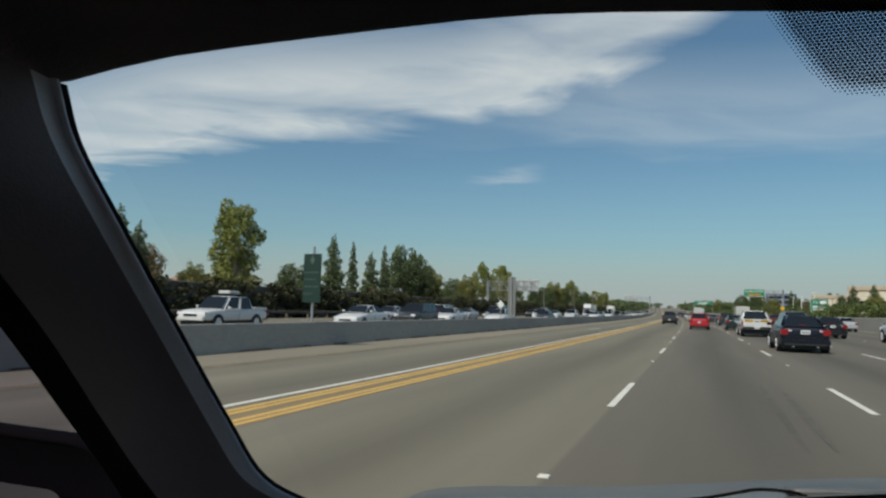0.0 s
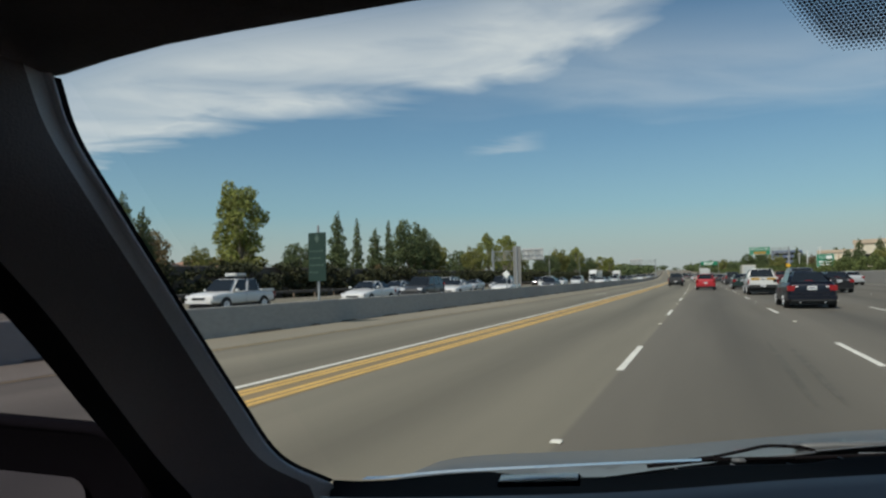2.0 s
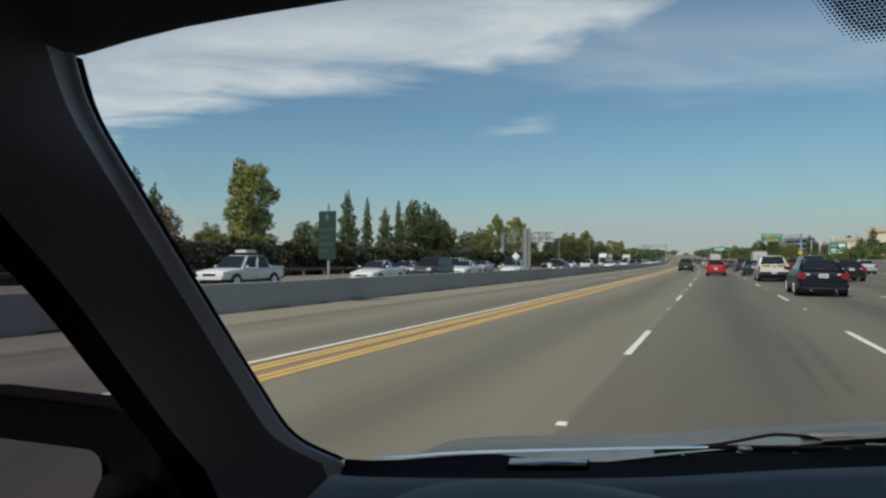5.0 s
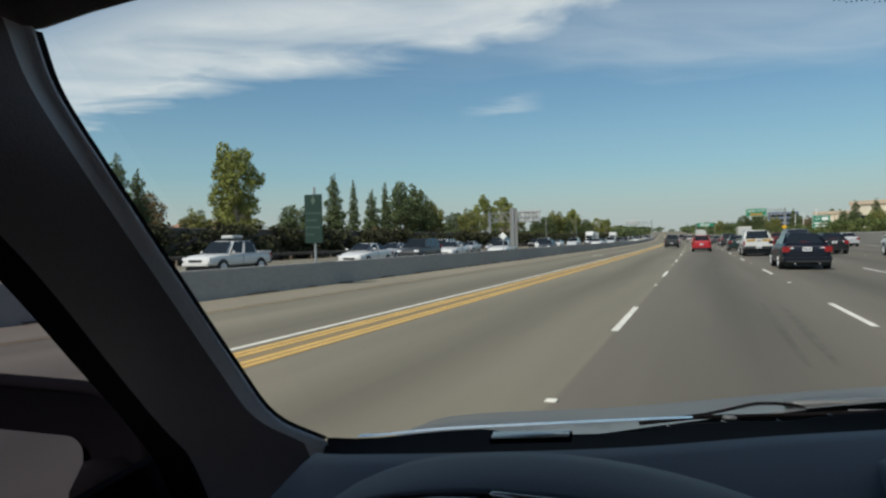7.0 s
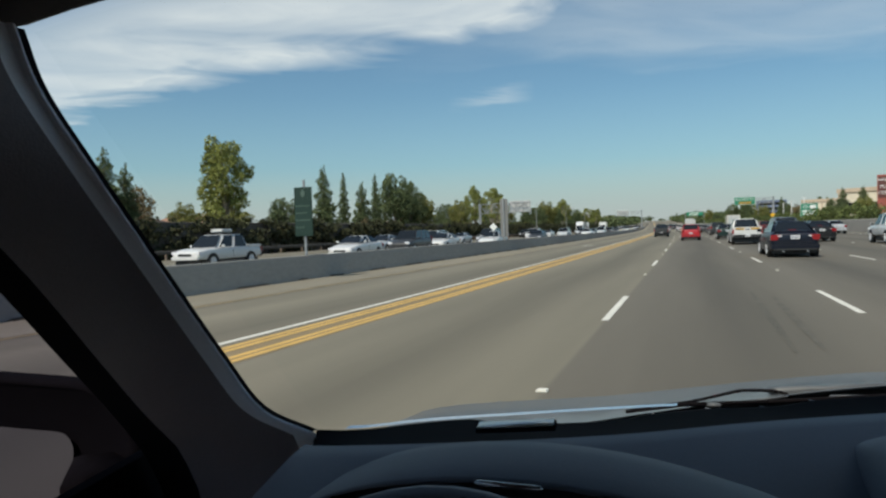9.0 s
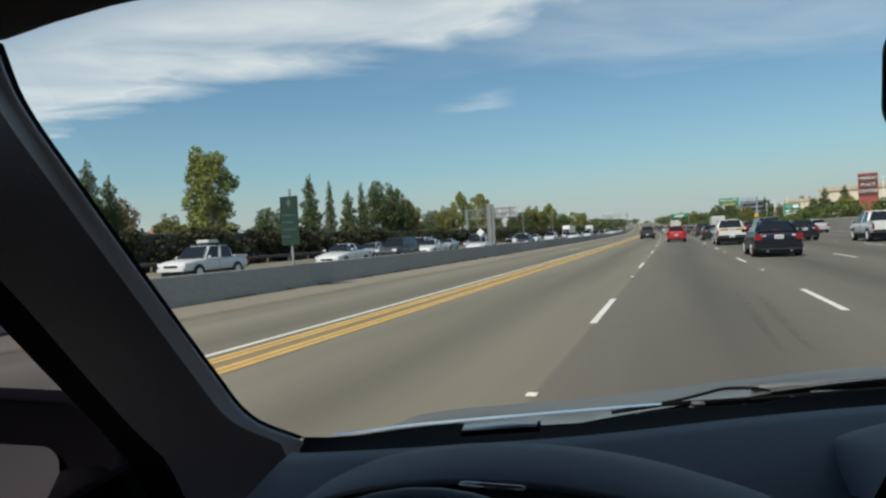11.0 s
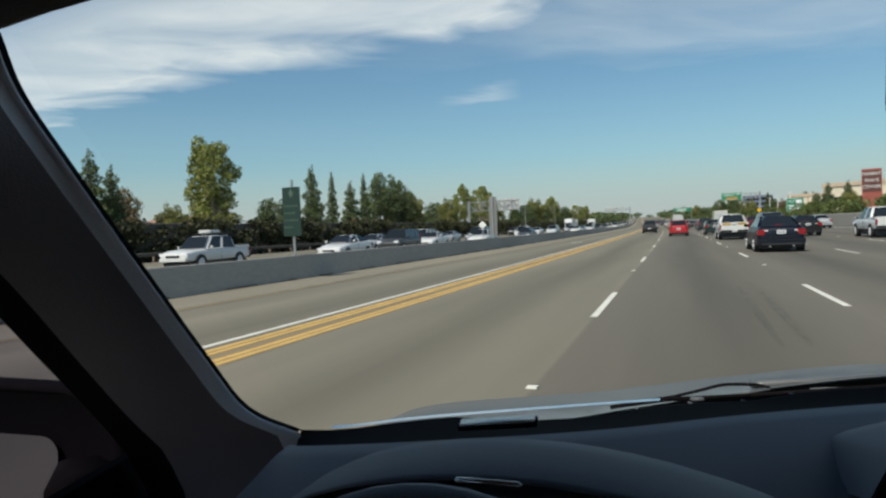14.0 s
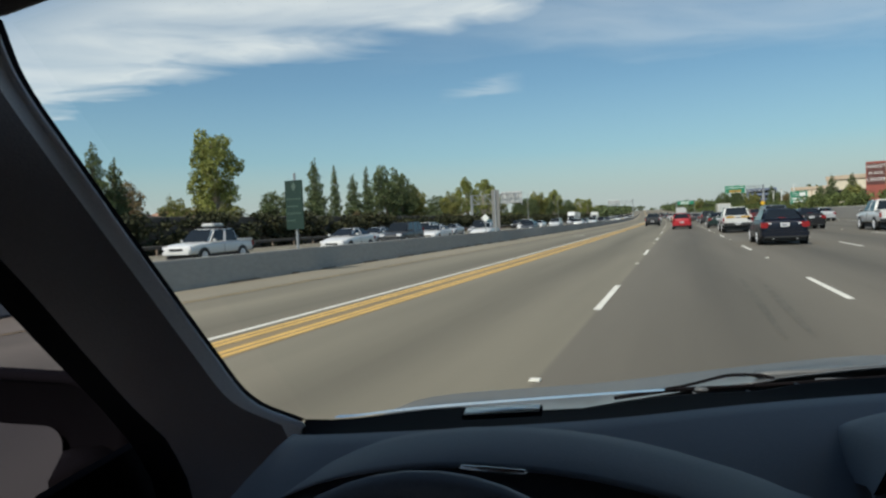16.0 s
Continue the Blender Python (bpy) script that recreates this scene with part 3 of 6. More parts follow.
# steering wheel
bm = bmesh.new()
c = Matrix.Translation((-0.189, 0.40, -0.374)) @ Matrix.Rotation(radians(62), 4, "X")
rings = []
for i in range(48):
    a = 2 * math.pi * i / 48
    ring = []
    for j in range(10):
        b = 2 * math.pi * j / 10
        rr = 0.187 + 0.0145 * math.cos(b)
        ring.append(c @ Vector((rr * math.cos(a), rr * math.sin(a), 0.0145 * math.sin(b))))
    rings.append(ring)
rings.append(rings[0])
wheel_rim = cabin("steering_wheel", loft(rings, caps=False), M["dash"], label="nearly black steering wheel rim")
bm = bmesh.new()
bmesh.ops.create_uvsphere(bm, u_segments=20, v_segments=10, radius=0.07, matrix=c @ Matrix.Diagonal((1.1, 0.9, 0.5, 1)))
for a in (0, math.pi, -math.pi / 2):
    add_rod(bm, c @ Vector((0, 0, 0)), c @ Vector((0.185 * math.cos(a), 0.185 * math.sin(a), 0)), 0.016, 0.012)
cabin("wheel_hub", bm, M["dash"], wheel_rim)
# pale plate on the dash behind the glass
TAB = Matrix.Translation((-0.197, 0.712, -0.2118)) @ Matrix.Rotation(radians(4), 4, "Z") @ Matrix.Rotation(radians(-5), 4, "Y") @ Matrix.Rotation(radians(12), 4, "X")
bm = box(-0.041, 0.041, -0.0065, 0.0065, 0.002, 0.004, 0.0005)
bmesh.ops.transform(bm, matrix=TAB, verts=bm.verts)
tab = cabin("dash_tab", bm, M["tab"], label="small pale plate in a black holder")
bm = box(-0.043, 0.043, -0.0085, 0.0085, -0.003, 0.0015, 0.0005)
bmesh.ops.transform(bm, matrix=TAB, verts=bm.verts)
cabin("tab_holder", bm, M["seal"], tab)
cabin("sail_panel", loft([[Vector((-0.80 + q, y, z)) for q, y, z in ((0, 0.655, -0.340), (0, 1.0, -0.30), (0, 1.0, -0.9), (0, 0.66, -0.9))], [Vector((-0.82 + q, y, z)) for q, y, z in ((0, 0.655, -0.340), (0, 1.0, -0.30), (0, 1.0, -0.9), (0, 0.66, -0.9))]]), M["seal"], label="black corner panel of the side window", smooth=False)

# doors, floor and rear wall of the cabin
for sx in (0, 1):
    flip = (lambda x: 0.84 - x) if sx else (lambda x: x)
    rows = []
    for y in (0.68, 0.4, 0.0, -0.6, -1.2, -1.8):
        rows.append([Vector((flip(-0.83), y, -0.43)), Vector((flip(-0.78), y, -0.425)), Vector((flip(-0.75), y, -0.48)), Vector((flip(-0.74), y, -0.75)), Vector((flip(-0.78), y, -1.2))])
    cabin("door_lining", loft(rows, closed=False), M["trim_dark"], label="nearly black door lining")
    rows = []
    for y in (0.75, 0.4, 0.0, -0.6, -1.2, -1.8, -2.3, -2.58):
        rows.append([Vector((flip(-0.84), y, -0.43 + 0.18 * min(1.0, max(0.0, -1.2 - y)))), Vector((flip(-0.87), y, -0.52)), Vector((flip(-0.89), y, -0.90)), Vector((flip(-0.83), y, -1.42))])
    cabin("door_skin", loft(rows, closed=False), M["own_paint"], label="silver-blue painted door")
    bm = loft([[Vector((flip(-0.835), 0.98, -0.33)), Vector((flip(-0.74), 0.52, 0.29)), Vector((flip(-0.73), -1.3, 0.30)), Vector((flip(-0.835), -1.5, -0.43)), Vector((flip(-0.835), 0.98, -0.43))], [Vector((flip(-0.839), 0.98, -0.33)), Vector((flip(-0.744), 0.52, 0.29)), Vector((flip(-0.734), -1.3, 0.30)), Vector((flip(-0.839), -1.5, -0.43)), Vector((flip(-0.839), 0.98, -0.43))]])
    pane = cabin("side_window", bm, M["side_glass"], label="tinted side window pane", smooth=False)
    pane.visible_shadow = False
cabin("cabin_floor", box(-0.80, 1.64, -1.9, 0.9, -1.30, -1.22), M["headliner"], smooth=False)
bm = bmesh.new()
add_box(bm, -0.84, 1.68, -1.92, -1.86, -1.42, -0.18)
add_box(bm, -0.80, -0.30, -1.92, -1.86, -0.18, 0.17)
add_box(bm, 1.14, 1.64, -1.92, -1.86, -0.18, 0.17)
cabin("rear_wall", bm, M["headliner"], smooth=False)
for x in (0.0, 0.84):
    bm = box(x - 0.26, x + 0.26, -0.62, -0.46, -0.75, -0.02, 0.05)
    cabin("seat_back", bm, M["headliner"], label="dark cloth seat back")
    cabin("seat_cushion", box(x - 0.26, x + 0.26, -0.5, 0.05, -0.85, -0.68, 0.05), M["headliner"])
    cabin("head_rest", box(x - 0.13, x + 0.13, -0.64, -0.54, 0.03, 0.2, 0.03), M["headliner"])
# tail: lower hatch, rear window and lamps
hatch = [(-1.93, -0.16), (-2.05, -0.21), (-2.48, -0.27), (-2.58, -0.36), (-2.62, -0.60), (-2.64, -1.0), (-2.56, -1.38), (-2.3, -1.40)]
cabin("tailgate", loft([[Vector((0.42 + w * u, y + 0.10 * u * u, z - 0.03 * u * u)) for u in (-1, -0.85, -0.5, 0, 0.5, 0.85, 1)] for y, z, w in [(y, z, 1.26 if z < -0.3 else 1.24) for y, z in hatch]], closed=False), M["own_paint"], label="silver-blue painted tailgate")
bm = loft([[Vector((x, y, z)) for x, y, z in ((-0.30 + d, -1.90, -0.19), (1.14 - d, -1.90, -0.19), (1.14 - d, -1.87, 0.18), (-0.30 + d, -1.87, 0.18))] for d in (0.0, 0.004)])
pane = cabin("rear_window", bm, M["side_glass"], label="tinted rear window pane", smooth=False)
pane.visible_shadow = False
for x in (-0.80, 1.40):
    cabin("tail_light", box(x, x + 0.24, -2.66, -2.52, -0.62, -0.40, 0.03), M["red_lamp"])
cabin("rear_bumper", box(-0.78, 1.62, -2.74, -2.55, -1.25, -0.98, 0.05), M["own_paint"])


# outer shell
def crown(u):
    """How far the bonnet falls from its middle towards the wing, with a soft crease."""
    return 0.165 * (math.sqrt(u * u + 0.006) - 0.077) - 0.06 * max(0.0, u - 0.58) + 0.5 * max(0.0, u - 0.90) ** 2


outer = [Vector((p.x, p.y + 0.02, p.z + 0.03)) for p in rail]
cabin("roof_skin", loft([outer, [Vector((p.x, p.y - 0.25, 0.36)) for p in rail], [Vector((p.x, -0.4, 0.40)) for p in rail], [Vector((p.x, -1.5, 0.38)) for p in rail], [Vector((p.x, -1.98, 0.22)) for p in rail]], closed=False), M["own_paint"], label="silver-blue painted roof")
rows = []
for y, mid, sweep in ((1.40, -0.289, 0.30), (1.5, -0.300, 0.20), (1.6, -0.315, 0.12), (1.7, -0.331, 0.07), (1.8, -0.352, 0.05), (1.9, -0.376, 0.06), (2.0, -0.402, 0.09), (2.2, -0.458, 0.15), (2.4, -0.53, 0.22), (2.55, -0.61, 0.27), (2.64, -0.71, 0.30), (2.70, -1.20, 0.32)):
    rows.append([Vector((0.42 + 1.10 * u, y - sweep * u * u, mid - crown(abs(u)))) for u in [i / 20 - 1 for i in range(41)]])
bonnet = cabin("bonnet", loft(rows, closed=False), M["own_paint"], label="silver-blue bonnet with a soft sheen")
for flip in ((lambda x: x), (lambda x: 0.84 - x)):
    rows = [[Vector((flip(-0.70 + 0.02 * y), y, -0.46 - 0.06 * y)), Vector((flip(-0.82), y, -0.56 - 0.04 * y)), Vector((flip(-0.87), y, -0.9)), Vector((flip(-0.82), y, -1.25))] for y in (0.75, 1.1, 1.5, 1.9, 2.3)]
    cabin("wing", loft(rows, closed=False), M["own_paint"])
cabin("front_bumper", box(-0.62, 1.46, 2.45, 2.72, -1.35, -0.98, 0.06), M["own_paint"], label="silver-blue front bumper")
for x in (-0.55, 1.13):
    cabin("headlight", box(x, x + 0.26, 2.42, 2.56, -1.02, -0.88, 0.03), M["clear_lamp"])
# cowl, wiper arm and blade
lip = near_eye([(-0.15, 0.79, -0.2305), (-0.105, 0.83, -0.2335), (-0.049, 0.905, -0.2390), (0.016, 0.915, -0.2325), (0.077, 0.915, -0.2270), (0.136, 0.915, -0.2145), (0.27, 0.92, -0.2020), (0.48, 0.90, -0.1935), (0.70, 0.80, -0.186), (0.80, 0.70, -0.180)])
lip = spline(lip, 4)
cabin("cowl", loft([moved(lip, 0, 0.05, -0.05), lip, moved(lip, 0, -0.02, -0.008), moved(lip, 0, -0.05, -0.035), moved(lip, 0, -0.05, -0.07)], closed=False), M["cowl"], label="black plastic cowl under the wipers")
for k in range(5):
    a = lip[7 + 4 * k]
    cabin("cowl_rib", rod(a + Vector((0.0, 0.004, 0.001)), a + Vector((0.055, -0.030, -0.010)), 0.0016), M["own_paint"])
arm = spline(near_eye([(-0.150, 1.05, -0.2880), (-0.083, 1.05, -0.2728), (-0.017, 1.05, -0.2590), (0.030, 1.05, -0.2450), (0.0534, 1.05, -0.2390), (0.0925, 1.05, -0.2382), (0.1064, 1.05, -0.2418)]), 2)
bm = bmesh.new()
for a, b in zip(arm, arm[1:]):
    add_rod(bm, a, b, 0.0030, 0.0030, 10)
wiper = cabin("wiper_arm", bm, M["seal"], label="black wiper arm")
bm = bmesh.new()
blade = near_eye([(-0.105, 0.99, -0.2640), (-0.02, 1.0, -0.2505), (0.08, 1.01, -0.2440), (0.20, 1.02, -0.2330), (0.36, 1.03, -0.2180)])
for a, b in zip(blade, blade[1:]):
    add_rod(bm, a, b, 0.0034, 0.0034, 8)
cabin("wiper_blade", bm, M["seal"], wiper)
for k in range(4):
    a = blade[0].lerp(blade[-1], 0.12 + 0.22 * k) + Vector((0, 0.01, 0.004))
    cabin("blade_link", rod(a, a + Vector((0.07, 0.005, 0.012 if k % 2 else 0.004)), 0.0026, 0.0016), M["own_paint"], wiper)
bm = bmesh.new()
bmesh.ops.create_uvsphere(bm, u_segments=12, v_segments=8, radius=0.0052, matrix=Matrix.Translation(near_eye([(0.1064, 1.045, -0.2418)])[0]))
cabin("wiper_nut", bm, M["seal"], wiper)
bm = loft([near_eye([(x, 1.056 + dy, z + dz) for dy, dz in ((0, -h), (0.02, -h), (0.02, h), (0, h))]) for x, z, h in ((0.085, -0.2400, 0.003), (0.10, -0.2412, 0.0062), (0.125, -0.2385, 0.0062), (0.160, -0.2345, 0.004), (0.26, -0.2225, 0.003))])
cabin("pivot_plate", bm, M["own_paint"], wiper, "grey painted plate at the wiper pivot")
clip = near_eye([(0.012, 0.99, -0.2480)])[0]
cabin("blade_clip", box(clip.x - 0.012, clip.x + 0.012, clip.y - 0.004, clip.y + 0.004, clip.z - 0.004, clip.z + 0.005, 0.002), M["own_paint"], wiper, "grey clip of the wiper blade")
# bright line of the glass trim on the right, in the same glint metal
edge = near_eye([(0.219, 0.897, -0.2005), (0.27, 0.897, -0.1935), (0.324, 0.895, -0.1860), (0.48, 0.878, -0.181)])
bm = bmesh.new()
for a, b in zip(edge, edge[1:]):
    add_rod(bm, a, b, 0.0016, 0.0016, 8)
cabin("glint_edge", bm, M["glint"], label="thin bright strip for the glint along the cowl")

# printed dots above the mirror, on the inner face of the glass
verts, polys = [], []
for row_i in range(54):
    pz = 0.149 + 0.0026 * row_i
    for col in range(180):
        px = 0.010 + 0.0033 * (col + 0.5 * (row_i % 2))
        # distance inside the rounded border of the printed patch
        d1 = (px - 0.025) * 0.851 + (pz - 0.247) * 0.525
        d2 = pz - 0.1680 + 0.05 * (px - 0.10)
        deep = -0.0075 * math.log(math.exp(-d1 / 0.0075) + math.exp(-d2 / 0.0075)) + 0.001
        if deep > 0:
            rad = 0.0006 + min(0.00103, deep * 0.10)
            s = (0.62 - (pz - 0.15) * 0.8) / 0.6
            k = len(verts)
            for j in range(6):
                a = math.pi / 3 * j + math.pi / 6
                verts.append((s * (px + rad * math.cos(a)) - 0.315, s * 0.6 + 0.5, s * (pz + rad * math.sin(a) * 0.88) + EYE))
            polys.append(tuple(range(k, k + 6)))
me = bpy.data.meshes.new("glass_dots")
me.from_pydata(verts, [], polys)
me.materials.append(M["seal"])
dots = tagged(new("glass_dots", me), "black printed dots on the glass", kind="stuff")
dots.parent = own

# inside mirror on its stalk
def rounded_plate(w, h, d, r, steps=8, bulge=0.0):
    ring = []
    for cx, cy, a0 in ((w / 2 - r, h / 2 - r, 0), (-w / 2 + r, h / 2 - r, 90), (-w / 2 + r, -h / 2 + r, 180), (w / 2 - r, -h / 2 + r, 270)):
        for i in range(steps + 1):
            a = radians(a0 + 90 * i / steps)
            ring.append((cx + r * math.cos(a), cy + r * math.sin(a)))
    return ring


MIR = Matrix.Translation((0.322, 0.745, 0.1215)) @ Matrix.Rotation(radians(-14), 4, "Z") @ Matrix.Rotation(radians(2.8), 4, "Y") @ Matrix.Rotation(radians(4), 4, "X")
ring = rounded_plate(0.275, 0.121, 0, 0.036)
rows = [[MIR @ Vector((x * s, y, z * s)) for x, z in ring] for y, s in ((-0.004, 0.965), (-0.008, 0.985), (-0.004, 1.0), (0.012, 1.0), (0.028, 0.9), (0.036, 0.7))]
inside = cabin("inside_mirror", loft(rows), M["trim_black"], label="black inside mirror with a dimmed glass")
bm = bmesh.new()
bm.faces.new([bm.verts.new(MIR @ Vector((x * 0.94, -0.0065, z * 0.92))) for x, z in ring])
cabin("mirror_glass", bm, M["dim_mirror"], inside, smooth=False)
bm = loft([[MIR @ Vector((0.0 + dx, 0.03, dz)) for dx, dz in ((-0.015, -0.015), (0.015, -0.015), (0.015, 0.015), (-0.015, 0.015))], [Vector((0.40 + dx, 0.76, 0.215 + dz)) for dx, dz in ((-0.02, -0.015), (0.02, -0.015), (0.02, 0.015), (-0.02, 0.015))]])
cabin("mirror_stalk", bm, M["trim_black"], inside)
bm = box(0.315, 0.445, 0.68, 0.77, 0.185, 0.228, 0.012)
cabin("mirror_mount", bm, M["tab"], inside, "ribbed grey plastic mirror mount")

# outside mirror
OUT = Matrix.Translation((-1.10, 0.83, -0.350)) @ Matrix.Rotation(radians(4), 4, "Y") @ Matrix.Rotation(radians(12), 4, "Z")
ring = rounded_plate(0.46, 0.255, 0, 0.118)
rows = [[OUT @ Vector((x * s, y, z * s)) for x, z in ring] for y, s in ((-0.004, 0.90), (-0.010, 0.95), (0.002, 1.0), (0.03, 1.0), (0.09, 0.86), (0.12, 0.55))]
outside = cabin("outside_mirror", loft(rows), M["seal"], label="black outside mirror housing")
bm = bmesh.new()
bm.faces.new([bm.verts.new(OUT @ Vector((x - 0.036, -0.0145, z - 0.020))) for x, z in rounded_plate(0.30, 0.130, 0, 0.03)])
cabin("mirror_glass", bm, M["door_mirror"], outside, smooth=False)
cabin("mirror_foot", loft([[OUT @ Vector((0.10, y, z)) for y, z in ((0.01, -0.08), (0.07, -0.08), (0.07, 0.0), (0.01, 0.0))], [Vector((-0.85, y, z)) for y, z in ((0.70, -0.44), (0.82, -0.44), (0.82, -0.34), (0.70, -0.34))]]), M["seal"], outside)
# wheels of the own car
for x in (-0.78, 0.78):
    for y in (-0.75, 1.85):
        bm = bmesh.new()
        bmesh.ops.create_cone(bm, cap_ends=True, segments=28, radius1=0.33, radius2=0.33, depth=0.21, matrix=Matrix.Translation((x, y, 0.335)) @ Matrix.Rotation(radians(90), 4, "Y"))
        bmesh.ops.bevel(bm, geom=[e for e in bm.edges], offset=0.02, segments=2, affect="EDGES")
        tyre = part("wheel", bm, M["rubber"], own)
        part("rim", rod((x - 0.108, y, 0.335), (x + 0.108, y, 0.335), 0.2, 0.2, 20), M["rim"], tyre)

# ---------- vehicles ----------
COLORS = {
    "red": (0.42, 0.012, 0.02), "navy": (0.003, 0.005, 0.014), "black": (0.012, 0.012, 0.014), "white": (0.62, 0.62, 0.61),
    "silver": (0.42, 0.44, 0.46), "grey": (0.13, 0.135, 0.145), "blue_grey": (0.10, 0.13, 0.18), "maroon": (0.14, 0.018, 0.022),
    "dark_green": (0.015, 0.035, 0.032), "tan": (0.42, 0.38, 0.30), "cream": (0.66, 0.62, 0.52), "dark_grey": (0.045, 0.047, 0.052),
}
PAINT = {k: paint("paint_" + k, v) for k, v in COLORS.items()}


def body_ring(y, w, z0, z1, tuck=0.05):
    """Half-round cross-section of a car body."""
    h = z1 - z0
    half = [(w - tuck * 1.4, z0), (w - tuck * 0.3, z0 + 0.14 * h), (w, z0 + 0.42 * h), (w - tuck * 0.25, z0 + 0.70 * h), (w - tuck * 0.9, z0 + 0.90 * h), (w - tuck * 2.4, z1), (w * 0.45, z1 + 0.015)]
    return [Vector((x, y, z)) for x, z in half] + [Vector((-x, y, z)) for x, z in reversed(half)]


def cab_shape(yb0, yb1, yt0, yt1, wb, wt, zb, zt):
    """The four lower and four upper corners of a cab, from the left rear, turning right."""
    return [Vector(p) for p in ((-wb, yb0, zb), (wb, yb0, zb), (wb, yb1, zb), (-wb, yb1, zb), (-wt, yt0, zt), (wt, yt0, zt), (wt, yt1, zt), (-wt, yt1, zt))]


def pane_on(a, b, c, d, inset=0.06, u0=0.0, u1=1.0, proud=0.006):
    """A pane over the face a, b (below) and d, c (above), between the parts u0 and u1 of its width."""
    p = [a.lerp(b, u0), a.lerp(b, u1), d.lerp(c, u1), d.lerp(c, u0)]
    mid = sum(p, Vector()) / 4
    n = (p[1] - p[0]).cross(p[3] - p[0]).normalized()
    q = []
    for v in p:
        w = mid - v
        q.append(v + w.normalized() * inset * 1.3)
    bm = bmesh.new()
    f1 = [bm.verts.new(v + n * proud) for v in q]
    f0 = [bm.verts.new(v - n * 0.01) for v in q]
    bm.faces.new(f1)
    bm.faces.new(f0[::-1])
    for i in range(4):
        j = (i + 1) % 4
        bm.faces.new((f0[i], f0[j], f1[j], f1[i]))
    return bm


def add_wheels(car, xs, ys, r, width=0.2, arch=None):
    for y in ys:
        for x in (-xs, xs):
            sx = 1 if x > 0 else -1
            prof = [(r * 0.62, 0.0), (r * 0.64, 0.055), (r * 0.93, 0.05), (r, 0.0), (r, -width + 0.04), (r * 0.93, -width)]
            rings = [[Vector((x + sx * (d - 0.05), y + q * math.cos(a), r + q * math.sin(a))) for a in [2 * math.pi * i / 22 for i in range(22)]] for q, d in prof]
            tyre = part("wheel", loft(rings), M["rubber"], car, smooth=False)
            bm = bmesh.new()
            cx = x + sx * -0.004
            bmesh.ops.create_cone(bm, cap_ends=True, segments=20, radius1=r * 0.63, radius2=r * 0.58, depth=0.02, matrix=Matrix.Translation((cx, y, r)) @ Matrix.Rotation(radians(90), 4, "Y"))
            for i in range(5):
                a = 2 * math.pi * i / 5
                add_rod(bm, (cx + sx * 0.015, y, r), (cx + sx * 0.015, y + r * 0.58 * math.cos(a), r + r * 0.58 * math.sin(a)), 0.03, 0.022, 6)
            part("rim", bm, M["rim"], tyre)
            if arch:
                pts = [2 * math.pi * i / 26 for i in range(26)]
                ra = r * 1.17
                bm = loft([[Vector((sx * arch, y + ra * math.cos(a), max(0.2, r + ra * math.sin(a)))) for a in pts], [Vector((sx * (arch - 0.09), y + ra * math.cos(a), max(0.2, r + ra * math.sin(a)))) for a in pts]])
                part("wheel_arch", bm, M["trim_black"], car)


def lamp_pair(car, name, mat, x0, x1, y0, y1, z0, z1):
    for sx in (-1, 1):
        a, b = sorted((sx * x0, sx * x1))
        part(name, box(a, b, y0, y1, z0, z1, 0.012), mat, car)


def number_plate(car, y, z, sign):
    p = part("number_plate", box(-0.16, 0.16, y - 0.012, y + 0.012, z - 0.075, z + 0.075, 0.004), M["plate"], car)
    bm = bmesh.new()
    for i in range(6):
        yy = y + sign * 0.015
        add_box(bm, -0.125 + 0.042 * i, -0.097 + 0.042 * i, yy - 0.003, yy + 0.003, z - 0.035, z + 0.03)
    part("plate_bars", bm, M["plate_bar"], p)


